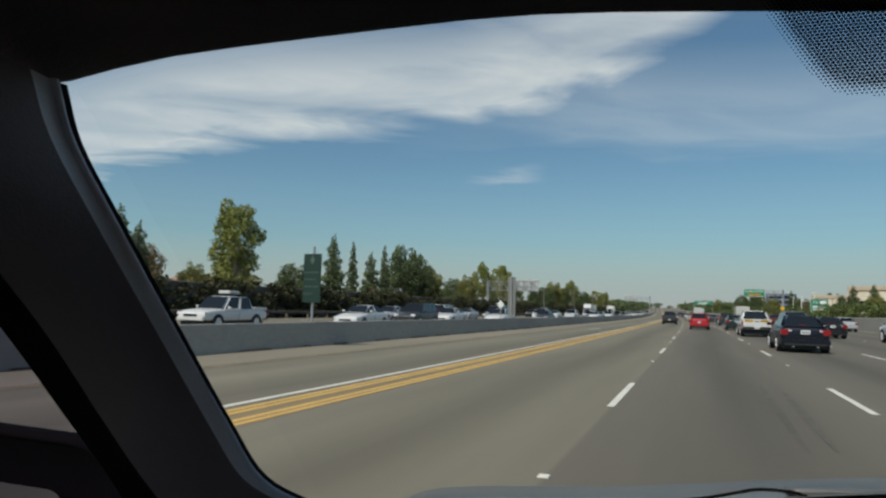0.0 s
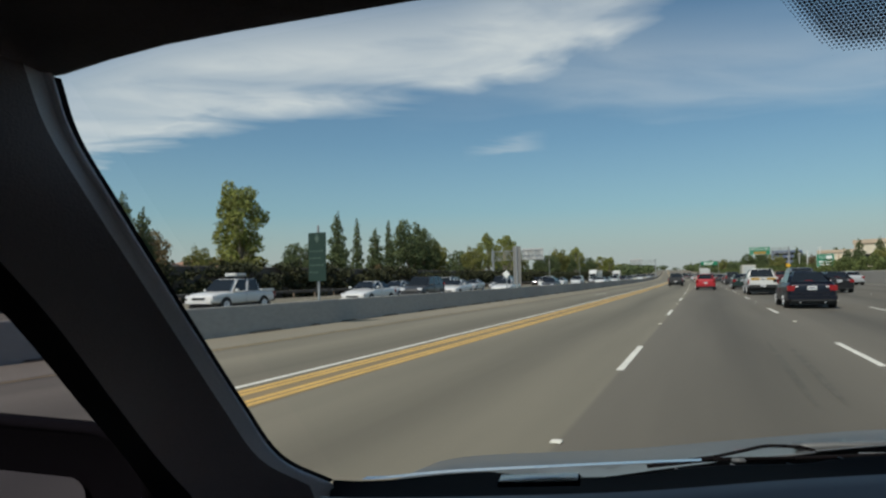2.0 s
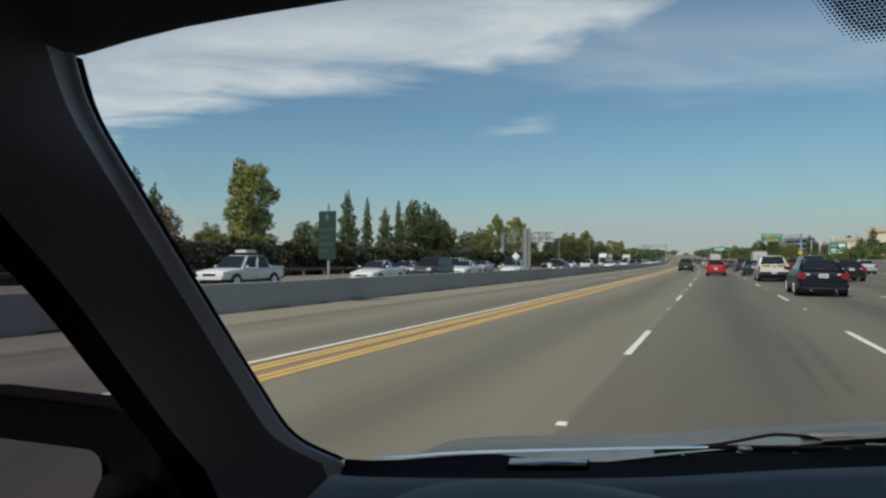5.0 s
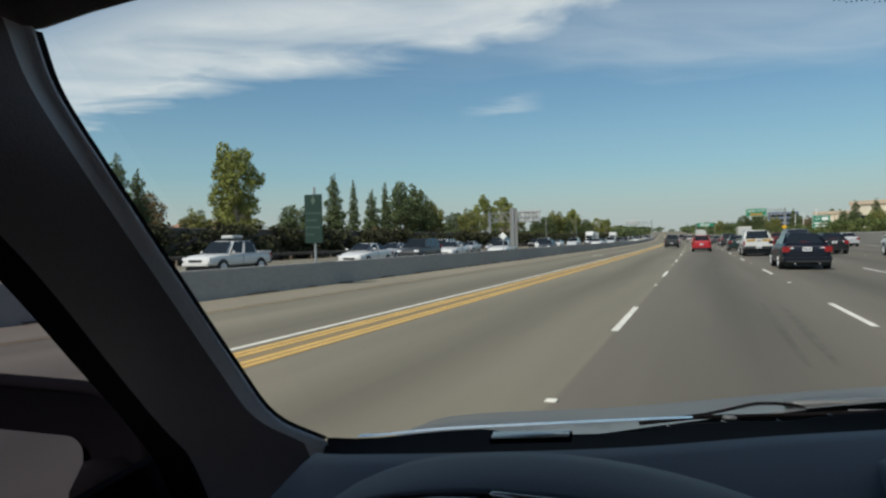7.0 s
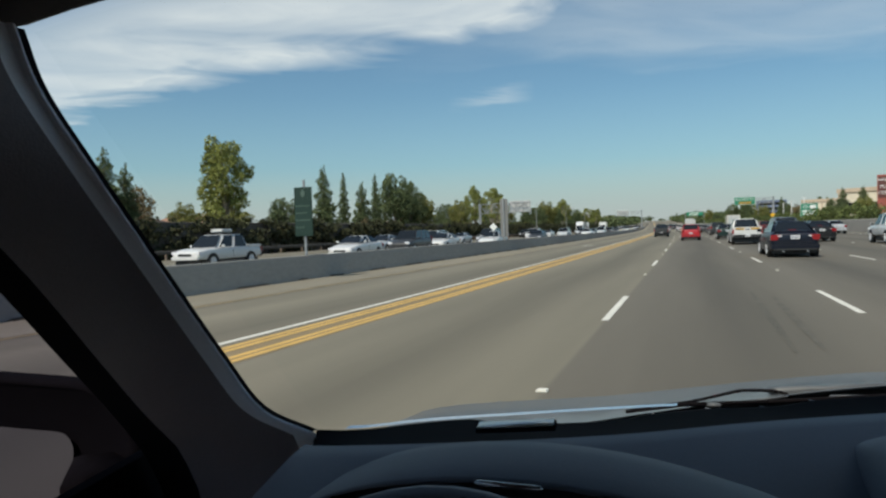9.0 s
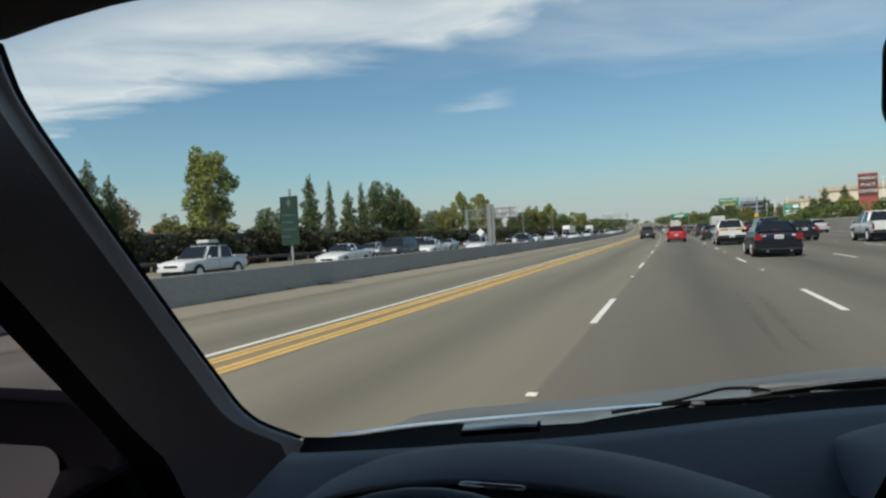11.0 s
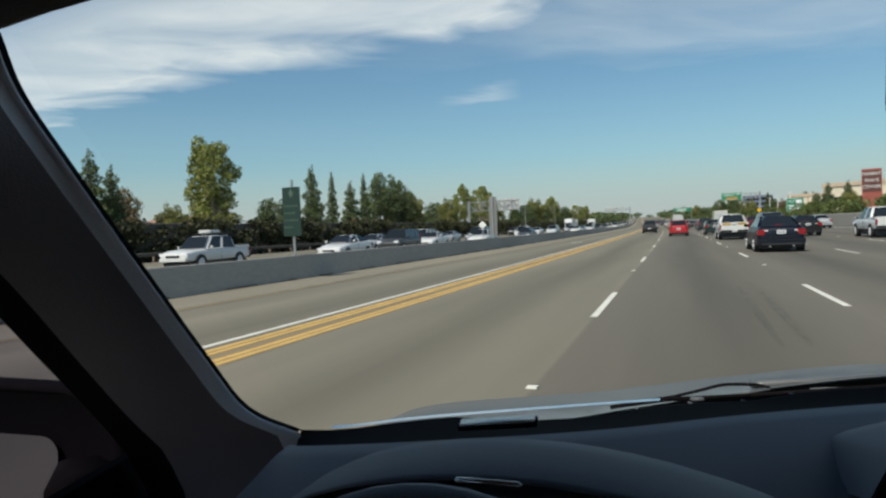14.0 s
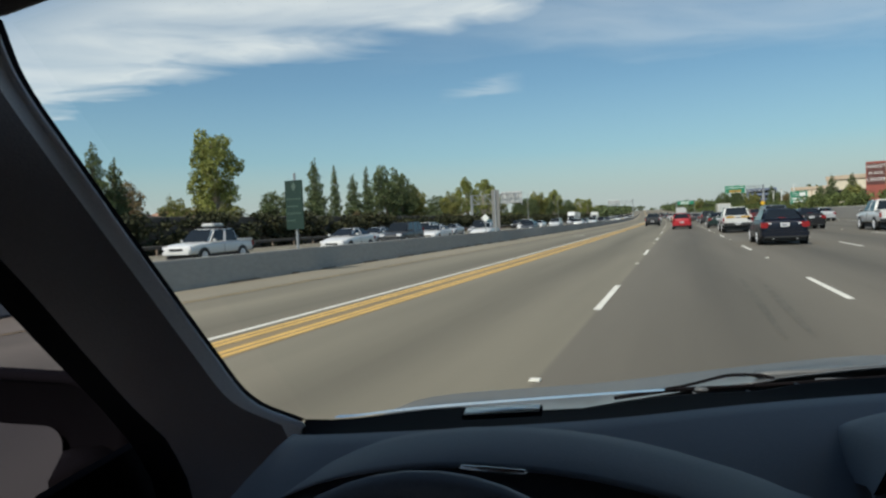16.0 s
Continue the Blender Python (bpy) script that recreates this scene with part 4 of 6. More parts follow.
def make_car(name, label, color, kind="sedan", detail=True, long_cab=False):
    """One vehicle at the origin, heading along +y."""
    car = thing(name, label, {"pickup": "pickup truck", "van": "van", "suv": "car", "hatch": "car", "sedan": "car"}[kind])
    p = PAINT[color]
    if kind == "sedan":
        L, W, r = 4.6, 0.90, 0.32
        st = [(-2.30, 0.70, 0.38, 0.82), (-2.25, 0.80, 0.28, 0.97), (-2.05, 0.875, 0.22, 1.03), (-1.5, W, 0.20, 1.035), (-0.6, W, 0.19, 0.99), (0.6, W, 0.19, 0.97), (1.1, W, 0.20, 0.93), (1.8, 0.885, 0.22, 0.82), (2.15, 0.82, 0.26, 0.72), (2.30, 0.70, 0.34, 0.60)]
        cab = cab_shape(-1.74, 1.05, -0.92, 0.22, 0.79, 0.56, 0.98, 1.44)
        tail, nose, axle = (0.50, 0.855, -2.285, -2.10, 0.68, 0.90), (0.45, 0.80, 2.10, 2.24, 0.58, 0.72), (-1.38, 1.40)
    elif kind == "hatch":
        L, W, r = 4.1, 0.86, 0.30
        st = [(-2.05, 0.76, 0.36, 0.86), (-2.0, 0.83, 0.26, 0.98), (-1.7, W, 0.20, 1.02), (-0.6, W, 0.19, 0.99), (0.7, W, 0.19, 0.97), (1.2, 0.855, 0.20, 0.92), (1.7, 0.83, 0.22, 0.82), (1.95, 0.78, 0.27, 0.70), (2.05, 0.66, 0.35, 0.58)]
        cab = cab_shape(-1.98, 1.05, -1.55, 0.15, 0.78, 0.60, 0.98, 1.50)
        tail, nose, axle = (0.60, 0.80, -2.06, -1.92, 0.70, 0.98), (0.45, 0.76, 1.88, 2.0, 0.58, 0.72), (-1.25, 1.28)
    elif kind in ("suv", "van"):
        tall = 1.78 if kind == "van" else 1.72
        L, W, r = 4.8, 0.94, 0.36
        st = [(-2.40, 0.86, 0.46, 0.95), (-2.36, 0.91, 0.36, 1.08), (-2.0, W, 0.30, 1.10), (-0.6, W, 0.28, 1.07), (0.8, W, 0.28, 1.06), (1.2, W, 0.29, 1.03), (1.9, 0.92, 0.31, 0.96), (2.25, 0.87, 0.36, 0.86), (2.40, 0.76, 0.44, 0.72)]
        cab = cab_shape(-2.34, 1.15, -2.10, 0.45, 0.87, 0.70, 1.04, tall)
        tail, nose, axle = (0.72, 0.90, -2.40, -2.28, 0.85, 1.25), (0.50, 0.86, 2.20, 2.34, 0.72, 0.88), (-1.45, 1.50)
    else:
        L, W, r = 5.2, 0.93, 0.37
        st = [(-2.60, 0.88, 0.50, 1.00), (-2.57, 0.91, 0.44, 1.06), (-0.80, W, 0.42, 1.07), (0.6, W, 0.40, 1.06), (1.2, W, 0.40, 1.05), (2.0, 0.92, 0.42, 1.02), (2.45, 0.88, 0.45, 0.92), (2.60, 0.78, 0.52, 0.80)]
        end = -1.40 if long_cab else -0.86
        cab = cab_shape(end, 1.25, end + 0.14, 0.55, 0.86, 0.68, 1.04, 1.72)
        tail, nose, axle = (0.74, 0.91, -2.62, -2.50, 0.72, 1.02), (0.52, 0.86, 2.42, 2.54, 0.74, 0.90), (-1.55, 1.60)
    body = part("body", loft([body_ring(y, w, z0, z1) for y, w, z0, z1 in st]), p, car, smooth=True)
    if detail:
        mod = body.modifiers.new("soft", "SUBSURF")
        mod.levels = mod.render_levels = 2
    bm = bmesh.new()
    vs = [bm.verts.new(c) for c in cab]
    for f in ((0, 1, 5, 4), (1, 2, 6, 5), (2, 3, 7, 6), (3, 0, 4, 7), (4, 5, 6, 7)):
        bm.faces.new([vs[i] for i in f])
    bmesh.ops.bevel(bm, geom=[e for e in bm.edges if not e.is_boundary], offset=0.17 if kind == "sedan" else 0.13, segments=5, affect="EDGES")
    part("cabin", bm, p, car, smooth=True)
    part("rear_window", pane_on(cab[0], cab[1], cab[5], cab[4], 0.10 if kind == "sedan" else 0.075), M["dark_glass"], car)
    part("front_window", pane_on(cab[2], cab[3], cab[7], cab[6], 0.06), M["dark_glass"], car)
    cuts = ((0.03, 0.50), (0.52, 0.96)) if kind in ("sedan", "hatch") else (((0.02, 0.30), (0.32, 0.62), (0.64, 0.97)) if kind in ("suv", "van") else ((0.06, 0.46), (0.50, 0.94)))
    for u0, u1 in cuts:
        part("side_window", pane_on(cab[1], cab[2], cab[6], cab[5], 0.05, u0, u1), M["dark_glass"], car)
        part("side_window", pane_on(cab[3], cab[0], cab[4], cab[7], 0.05, 1 - u1, 1 - u0), M["dark_glass"], car)
    lamp_pair(car, "tail_light", M["red_lamp"], *tail)
    lamp_pair(car, "headlight", M["clear_lamp"], *nose)
    add_wheels(car, W + 0.012, axle, r, arch=W + 0.004 if detail else None)
    yb, yf = st[0][0], st[-1][0]
    part("rear_bumper", box(-W + 0.06, W - 0.06, yb - 0.05, yb + 0.15, st[0][2] - 0.04, st[0][2] + 0.16, 0.03), M["trim_black"] if kind == "pickup" else p, car)
    part("front_bumper", box(-W + 0.12, W - 0.12, yf - 0.12, yf + 0.05, st[-1][2] - 0.06, st[-1][2] + 0.12, 0.03), p, car)
    if detail:
        part("grille", box(-0.40, 0.40, yf - 0.06, yf + 0.02, st[-1][3] - 0.14, st[-1][3] - 0.02, 0.01), M["trim_black"], car)
    part("underbody", box(-W + 0.14, W - 0.14, yb + 0.25, yf - 0.25, 0.16, 0.42), M["trim_black"], car)
    if detail:
        number_plate(car, yb - (0.03 if kind != "pickup" else 0.06), {"sedan": 0.80, "hatch": 0.66, "suv": 0.88, "van": 0.88, "pickup": 0.60}[kind], -1)
    if kind == "pickup":
        part("bed_floor", box(-0.78, 0.78, -2.50, end - 0.09, 0.985, 1.085), M["trim_black"], car)
        for x in (-0.87, 0.79):
            part("bed_side", box(x, x + 0.08, -2.56, end - 0.02, 1.0, 1.16, 0.02), p, car)
        part("tailgate", box(-0.84, 0.84, -2.63, -2.55, 0.66, 1.16, 0.02), p, car)
        part("tailgate_handle", box(-0.12, 0.12, -2.645, -2.62, 0.98, 1.04, 0.008), M["trim_black"], car)
    if kind in ("sedan", "hatch", "suv", "van"):
        part("rear_valance", box(-W + 0.16, W - 0.16, yb - 0.045, yb + 0.10, st[0][2] - 0.10, st[0][2] + 0.03, 0.02), M["trim_black"], car, "black lower valance")
        part("bumper_crease", box(-W + 0.10, W - 0.10, yb - 0.062, yb - 0.03, st[0][2] + 0.10, st[0][2] + 0.115), M["trim_black"], car)
    if kind == "sedan":
        part("boot_lip", loft([[Vector((x, yb + 0.16 + dy, 0.985 + dz)) for dy, dz in ((0.10, 0.0), (0.0, 0.035), (-0.05, 0.045), (-0.05, 0.02))] for x in (-0.72, -0.4, 0.4, 0.72)]), p, car)
        for sx in (-1, 1):
            part("exhaust", rod((sx * 0.42, yb - 0.05, 0.25), (sx * 0.42, yb + 0.2, 0.25), 0.03, sides=12), M["steel"], car)
            part("reverse_light", box(min(sx * 0.46, sx * 0.60), max(sx * 0.46, sx * 0.60), yb + 0.004, yb + 0.06, 0.82, 0.88, 0.012), M["clear_lamp"], car)
        part("boot_line", box(-0.62, 0.62, yb - 0.004, yb + 0.05, 0.60, 0.615), M["trim_black"], car)
        part("high_brake_light", box(-0.14, 0.14, -1.60, -1.56, 1.06, 1.085), M["red_lamp"], car)
    for sx in (-1, 1) if detail else ():
        x = sx * (W + 0.08)
        m = part("door_mirror", box(x - 0.09, x + 0.09, cab[2].y - 0.42, cab[2].y - 0.30, cab[0].z + 0.02, cab[0].z + 0.16, 0.03), p, car)
        part("mirror_glass", box(x - 0.07, x + 0.07, cab[2].y - 0.426, cab[2].y - 0.415, cab[0].z + 0.04, cab[0].z + 0.14), M["dark_glass"], m)
        part("door_handle", box(sx * (W - 0.01) - 0.015, sx * (W - 0.01) + 0.015, -0.35, -0.20, st[3][3] - 0.17, st[3][3] - 0.14, 0.006), p, car)
        part("door_seam", box(sx * (W - 0.004) - 0.006, sx * (W - 0.004) + 0.006, -0.03, -0.02, 0.35, st[3][3] - 0.1), M["trim_black"], car)
    return car


def lane_pose(x, y, back=False):
    p = on_road(x, y)
    return Matrix.Translation(p) @ Matrix.Rotation(radians(heading(y) + (180 if back else 0)), 4, "Z")


def put(car, x, y, back=False):
    car.matrix_world = lane_pose(x, y, back)
    return car


LANES = [LINE_L + LANE * (k + 0.5) for k in range(-1, 5)]  # 0: beside the yellow lines, 1: our own, 2.. to the right
navy = put(make_car("sedan", "dark navy four-door sedan in the next lane", "navy", "sedan"), 3.85, 31.4)
put(make_car("hatchback", "bright red hatchback ahead in our lane", "red", "hatch"), 0.40, 68.7)
put(make_car("pickup_truck", "dark grey pickup with an open bed", "dark_grey", "pickup"), -2.91, 96.6)
utility = put(make_car("pickup_truck", "white utility pickup with yellow tailgate stripes", "white", "pickup", long_cab=True), 3.70, 51.0)
for i in range(2):
    stripe = part("tailgate_stripe", box(-0.72 + 0.92 * i, -0.20 + 0.92 * i, -2.645, -2.632, 0.98, 1.12, 0.004), M["sign_yellow"], utility, "yellow reflective stripe")
    for k in range(4):
        x0 = -0.69 + 0.92 * i + 0.12 * k
        part("stripe_bar", box(x0, x0 + 0.055, -2.652, -2.646, 0.985, 1.115), M["sign_black"], stripe)
put(make_car("sedan", "dark green older sedan", "dark_green", "sedan"), 3.60, 70.0)
put(make_car("suv", "dark grey sport utility car", "dark_grey", "suv"), LANES[2], 98.0)
van = put(make_car("minivan", "blue-grey minivan with a tinted rear window", "blue_grey", "van"), 6.9, 58.0)
put(make_car("sedan", "black four-door sedan with red tail lights", "black", "sedan"), 8.5, 53.4)
crew = put(make_car("pickup_truck", "white crew-cab pickup in the outer lane", "white", "pickup", long_cab=True), 11.2, 45.0)
put(make_car("sedan", "silver four-door sedan in the outer lane", "silver", "sedan"), LANES[5], 82.0)
maroon = put(make_car("pickup_truck", "dark red pickup truck in an outer lane", "maroon", "pickup"), LANES[4] - 0.2, 108.0)
put(make_car("sedan", "dark grey sedan further ahead", "dark_grey", "sedan"), 4.5, 117.0)
put(make_car("sedan", "white sedan further ahead", "white", "sedan"), 4.1, 136.0)


def box_truck(name, label, color, length=6.5):
    t = thing(name, label, "truck")
    part("cargo_box", box(-1.22, 1.22, -length / 2, length / 2 - 1.9, 0.95, 3.5, 0.04), PAINT[color], t, "plain pale cargo box")
    part("door_frame", box(-1.1, 1.1, -length / 2 - 0.03, -length / 2 + 0.01, 1.05, 3.35, 0.01), M["sign_back"], t)
    cab = cab_shape(length / 2 - 1.7, length / 2 + 0.1, length / 2 - 1.7, length / 2 - 0.35, 1.05, 0.95, 0.9, 2.5)
    bm = bmesh.new()
    vs = [bm.verts.new(c) for c in cab]
    for f in ((0, 1, 2, 3), (0, 1, 5, 4), (1, 2, 6, 5), (2, 3, 7, 6), (3, 0, 4, 7), (4, 5, 6, 7)):
        bm.faces.new([vs[i] for i in f])
    bmesh.ops.bevel(bm, geom=list(bm.edges), offset=0.08, segments=2, affect="EDGES")
    part("cab", bm, PAINT["white"], t)
    up = [a.lerp(b, 0.45) for a, b in zip(cab[:4], cab[4:])]
    part("front_window", pane_on(up[2], up[3], cab[7], cab[6], 0.08), M["dark_glass"], t)
    for a, b, c, d in ((up[1], up[2], cab[6], cab[5]), (up[3], up[0], cab[4], cab[7])):
        part("side_window", pane_on(a, b, c, d, 0.12, 0.1, 0.95), M["dark_glass"], t)
    part("bonnet", box(-0.95, 0.95, length / 2 - 0.1, length / 2 + 0.9, 0.75, 1.55, 0.12), PAINT["white"], t)
    part("grille", box(-0.5, 0.5, length / 2 + 0.88, length / 2 + 0.92, 0.85, 1.4, 0.02), M["trim_black"], t)
    part("bumper", box(-1.0, 1.0, length / 2 + 0.8, length / 2 + 1.0, 0.45, 0.75, 0.04), M["trim_black"], t)
    lamp_pair(t, "headlight", M["clear_lamp"], 0.6, 0.9, length / 2 + 0.86, length / 2 + 0.93, 0.95, 1.15)
    part("chassis", box(-0.5, 0.5, -length / 2 + 0.1, length / 2 + 0.6, 0.55, 0.95), M["trim_black"], t)
    add_wheels(t, 1.1, (-length / 2 + 1.2, length / 2 + 0.1), 0.46, 0.26)
    lamp_pair(t, "tail_light", M["red_lamp"], 0.85, 1.1, -length / 2 - 0.05, -length / 2, 0.75, 0.92)
    return t


def semi_truck(name, label):
    t = box_truck(name, label, "white", 14.5)
    part("roof_fairing", loft([[Vector((x, y, z)) for x in (-1.0, 1.0)] for y, z in ((7.0, 2.45), (6.5, 3.0), (5.6, 3.6), (5.5, 2.5))], closed=False), PAINT["white"], t)
    bm = bmesh.new()
    for y in (-6.3, -5.1, 4.2):
        for x in (-1.08, 1.08):
            add_rod(bm, (x - 0.14, y, 0.5), (x + 0.14, y, 0.5), 0.5, 0.5, 18)
    part("rear_wheel_set", bm, M["rubber"], t)
    part("side_skirt", box(-1.15, 1.15, -3.5, 2.5, 0.6, 0.95, 0.02), M["trim_black"], t)
    return t


put(box_truck("box_truck", "cream-coloured camper truck in an outer lane", "cream", 7.5), 7.86, 122.5).matrix_world @= Matrix.Scale(0.82, 4)
put(box_truck("box_truck", "white box truck far ahead", "white"), LANES[2], 230.0)
put(box_truck("box_truck", "white box truck far ahead", "white"), LANES[3], 290.0)

# opposing traffic beyond the barrier, and far traffic in both directions
OPP = [-14.6 - LANE * (k + 0.5) for k in range(6)]
near_opp = (
    ("white crew-cab pickup in the opposing lanes", "white", "pickup", 2, 29.5), ("white sedan in the opposing lanes", "white", "sedan", 1, 38.5),
    ("silver sedan in the opposing lanes", "silver", "sedan", 2, 50.5), ("dark grey sport utility car in the opposing lanes", "dark_grey", "suv", 1, 47.5),
    ("white sport utility car in the opposing lanes", "white", "suv", 2, 62.0), ("white sedan in the opposing lanes", "white", "sedan", 1, 55.0),
    ("silver sedan in the opposing lanes", "silver", "sedan", 3, 82.0), ("white sedan in the opposing lanes", "white", "sedan", 0, 58.5),
    ("grey van in the opposing lanes", "grey", "van", 1, 70.0), ("white pickup in the opposing lanes", "white", "pickup", 1, 94.0),
    ("blue-grey sedan in the opposing lanes", "blue_grey", "sedan", 4, 60.0), ("dark grey sedan in the opposing lanes", "dark_grey", "sedan", 0, 78.0),
)
for text, color, kind, k, y in near_opp:
    car = put(make_car({"suv": "suv", "van": "van", "pickup": "pickup_truck", "hatch": "hatchback"}.get(kind, "sedan"), text, color, kind, long_cab=kind == "pickup"), OPP[k], y, True)
    if kind == "pickup" and k == 2:
        rack = part("roof_rack", box(-0.55, 0.55, -1.0, 0.35, 1.80, 1.83, 0.01), M["trim_black"], car, "black roof rack with a pale load")
        part("rack_load", box(-0.40, 0.40, -0.75, 0.15, 1.83, 2.02, 0.06), PAINT["white"], rack)
        for yy in (-0.8, 0.15):
            part("rack_foot", box(-0.56, 0.56, yy - 0.02, yy + 0.02, 1.70, 1.80), M["trim_black"], rack)
put(semi_truck("semi_truck", "white semi truck with a long white trailer"), OPP[3], 206.0, True)
put(box_truck("box_truck", "white box truck in the opposing lanes", "white"), OPP[2], 238.0, True)

protos = [make_car("car", "small distant %s car in traffic" % c.replace("_", "-"), c, k, False) for c, k in (("white", "sedan"), ("silver", "suv"), ("dark_grey", "sedan"), ("grey", "hatch"), ("black", "suv"), ("tan", "sedan"))]
rng = random.Random(7)
spots = []
for k in range(6):
    y = 118.0 + rng.uniform(0, 20)
    while y < 620:
        spots.append((OPP[k] if k < 5 else OPP[0], y, True))
        y += rng.uniform(16, 42) * (1 + y / 500)
for k in range(5):
    y = 128.0 + rng.uniform(0, 25)
    while y < 620:
        if not (k == 2 and 138 < y < 162) and not (k == 3 and 160 < y < 190):
            spots.append((LANES[k], y, False))
        y += rng.uniform(18, 45) * (1 + y / 500)
for i, (x, y, back) in enumerate(spots):
    m = lane_pose(x, y, back)
    if i < len(protos):
        protos[i].matrix_world = m
        tagged(protos[i], group="distant traffic")
    else:
        copy_thing(protos[i % len(protos)], m)

# ---------- plants ----------
def foliage(name, dark, light):
    m = bpy.data.materials.new(name)
    m.use_nodes = True
    tr = m.node_tree
    bsdf = tr.nodes["Principled BSDF"]
    rnd = tr.nodes.new("ShaderNodeNewGeometry").outputs["Random Per Island"]
    at = tr.nodes.new("ShaderNodeTexCoord").outputs["Object"]
    n = node(tr, "ShaderNodeTexNoise", {"Vector": at, "Scale": 0.5, "Detail": 3.0}).outputs[0]
    f = calc(tr, "ADD", calc(tr, "MULTIPLY", rnd, 0.5), calc(tr, "MULTIPLY", n, 0.5))
    col = ramp(tr, f, ((0.25, dark), (0.75, light)))
    tr.links.new(col, bsdf.inputs["Base Color"])
    bsdf.inputs["Roughness"].default_value = 0.75
    bsdf.inputs["Specular IOR Level"].default_value = 0.2
    return m


LEAF = {
    "dark": foliage("dark_green_leaves", (0.046, 0.070, 0.034), (0.150, 0.180, 0.075)),
    "olive": foliage("olive_leaves", (0.085, 0.098, 0.030), (0.27, 0.265, 0.080)),
    "yellow": foliage("yellow_green_leaves", (0.105, 0.130, 0.034), (0.33, 0.34, 0.095)),
    "brown": foliage("brownish_leaves", (0.085, 0.07, 0.034), (0.25, 0.19, 0.10)),
    "hedge": foliage("hedge_leaves", (0.018, 0.023, 0.012), (0.066, 0.068, 0.032)),
    "bright": foliage("bright_hedge_leaves", (0.045, 0.062, 0.02), (0.14, 0.17, 0.055)),
}


def leaf_mesh(name, clumps, per_m3, size, mat, seed, hollow=0.45):
    """Many small leaf sprays spread through ball-like clumps (x, y, z, rx, rz)."""
    g = np.random.default_rng(seed)
    pts, dirs = [], []
    for cx, cy, cz, rx, rz in clumps:
        n = int(per_m3 * 4.2 * rx * rx * rz) + 6
        d = g.normal(size=(n, 3))
        d /= np.linalg.norm(d, axis=1)[:, None]
        r = (hollow + (1 - hollow) * g.random(n) ** 0.6) * (1 + 0.22 * np.sin(5 * d[:, 0] + seed) * np.cos(4 * d[:, 2] + cx))
        pts.append(np.array((cx, cy, cz)) + d * r[:, None] * np.array((rx, rx, rz)))
        dirs.append(d)
    p, d = np.concatenate(pts), np.concatenate(dirs)
    n = len(p)
    t = g.normal(size=(n, 3)) + d * 0.3
    t /= np.linalg.norm(t, axis=1)[:, None]
    b = np.cross(t, g.normal(size=(n, 3)))
    b /= np.linalg.norm(b, axis=1)[:, None] + 1e-9
    s = size * g.uniform(0.6, 1.4, (n, 1))
    quad = np.stack([p - t * s, p + b * s * 0.55, p + t * s, p - b * s * 0.55], 1).reshape(-1, 3)
    me = bpy.data.meshes.new(name)
    me.from_pydata(quad.tolist(), [], np.arange(4 * n).reshape(-1, 4).tolist())
    me.materials.append(mat)
    return me


def tree(name, label, clumps, per_m3, size, leaf, bark, trunk_r, seed, lean=0.0, split=0.45, category="tree"):
    """A tapered trunk with a limb to each clump, and a crown of leaf sprays."""
    t = thing(name, label, category)
    top = max(c[2] for c in clumps)
    rg = random.Random(seed)
    bm = bmesh.new()
    knots = [Vector((0, 0, -0.3))]
    for i in range(1, 6):
        knots.append(Vector((lean * i / 5 + rg.uniform(-0.1, 0.1), rg.uniform(-0.12, 0.12), top * 0.92 * i / 5)))
    for i in range(5):
        add_rod(bm, knots[i], knots[i + 1], trunk_r * (1 - i / 5.5), trunk_r * (1 - (i + 1) / 5.5), 9)
    for c in clumps:
        s = max(0.15, min(0.85, split * c[2] / top))
        k = s * 5
        i = min(4, int(k))
        foot = knots[i].lerp(knots[i + 1], k - i)
        mid = foot.lerp(Vector(c[:3]), 0.5) + Vector((0, 0, -0.25))
        add_rod(bm, foot, mid, trunk_r * 0.42, trunk_r * 0.28, 6)
        add_rod(bm, mid, Vector(c[:3]), trunk_r * 0.28, trunk_r * 0.08, 6)
    part("trunk", bm, bark, t)
    crown = new("crown", leaf_mesh("crown", clumps, per_m3, size, leaf, seed))
    crown.parent = t
    return t


def umbrella_clumps(h, w, n, seed, low=0.5):
    """Separate clumps on limbs, as in a gum tree."""
    g = random.Random(seed)
    out = []
    for i in range(n):
        a = 2.4 * i + g.uniform(-0.4, 0.4)
        f = g.random()
        z = h * (low + (0.94 - low) * (i + 0.5) / n)
        r = w * (0.62 if z < 0.8 * h else 0.34) * (0.45 + 0.55 * f)
        out.append((r * math.cos(a), r * math.sin(a), z, w * g.uniform(0.17, 0.30), h * g.uniform(0.05, 0.085)))
    return out


def cone_clumps(h, w, n, seed, low=0.10):
    """Tiers that narrow upwards, as in a pine or cypress."""
    g = random.Random(seed)
    out = []
    for i in range(n):
        f = (i + 0.5) / n
        z = h * (low + (1 - low) * f)
        spread = w * (1.02 - f) ** 0.58
        a = 2.4 * i
        out.append((0.45 * spread * math.cos(a), 0.45 * spread * math.sin(a), z, max(0.25, spread * g.uniform(0.5, 0.8)), h * 0.85 / n + 0.3))
    return out


def round_clumps(h, w, n, seed, low=0.25):
    g = random.Random(seed)
    out = []
    for i in range(n):
        f = (i + 0.5) / n
        z = h * (low + (0.92 - low) * f)
        spread = w * math.sin(math.pi * (0.18 + 0.72 * f)) ** 0.7
        a = 2.4 * i + g.uniform(-0.5, 0.5)
        out.append((0.62 * spread * math.cos(a), 0.62 * spread * math.sin(a), z, spread * g.uniform(0.36, 0.55), h * g.uniform(0.09, 0.14)))
    return out


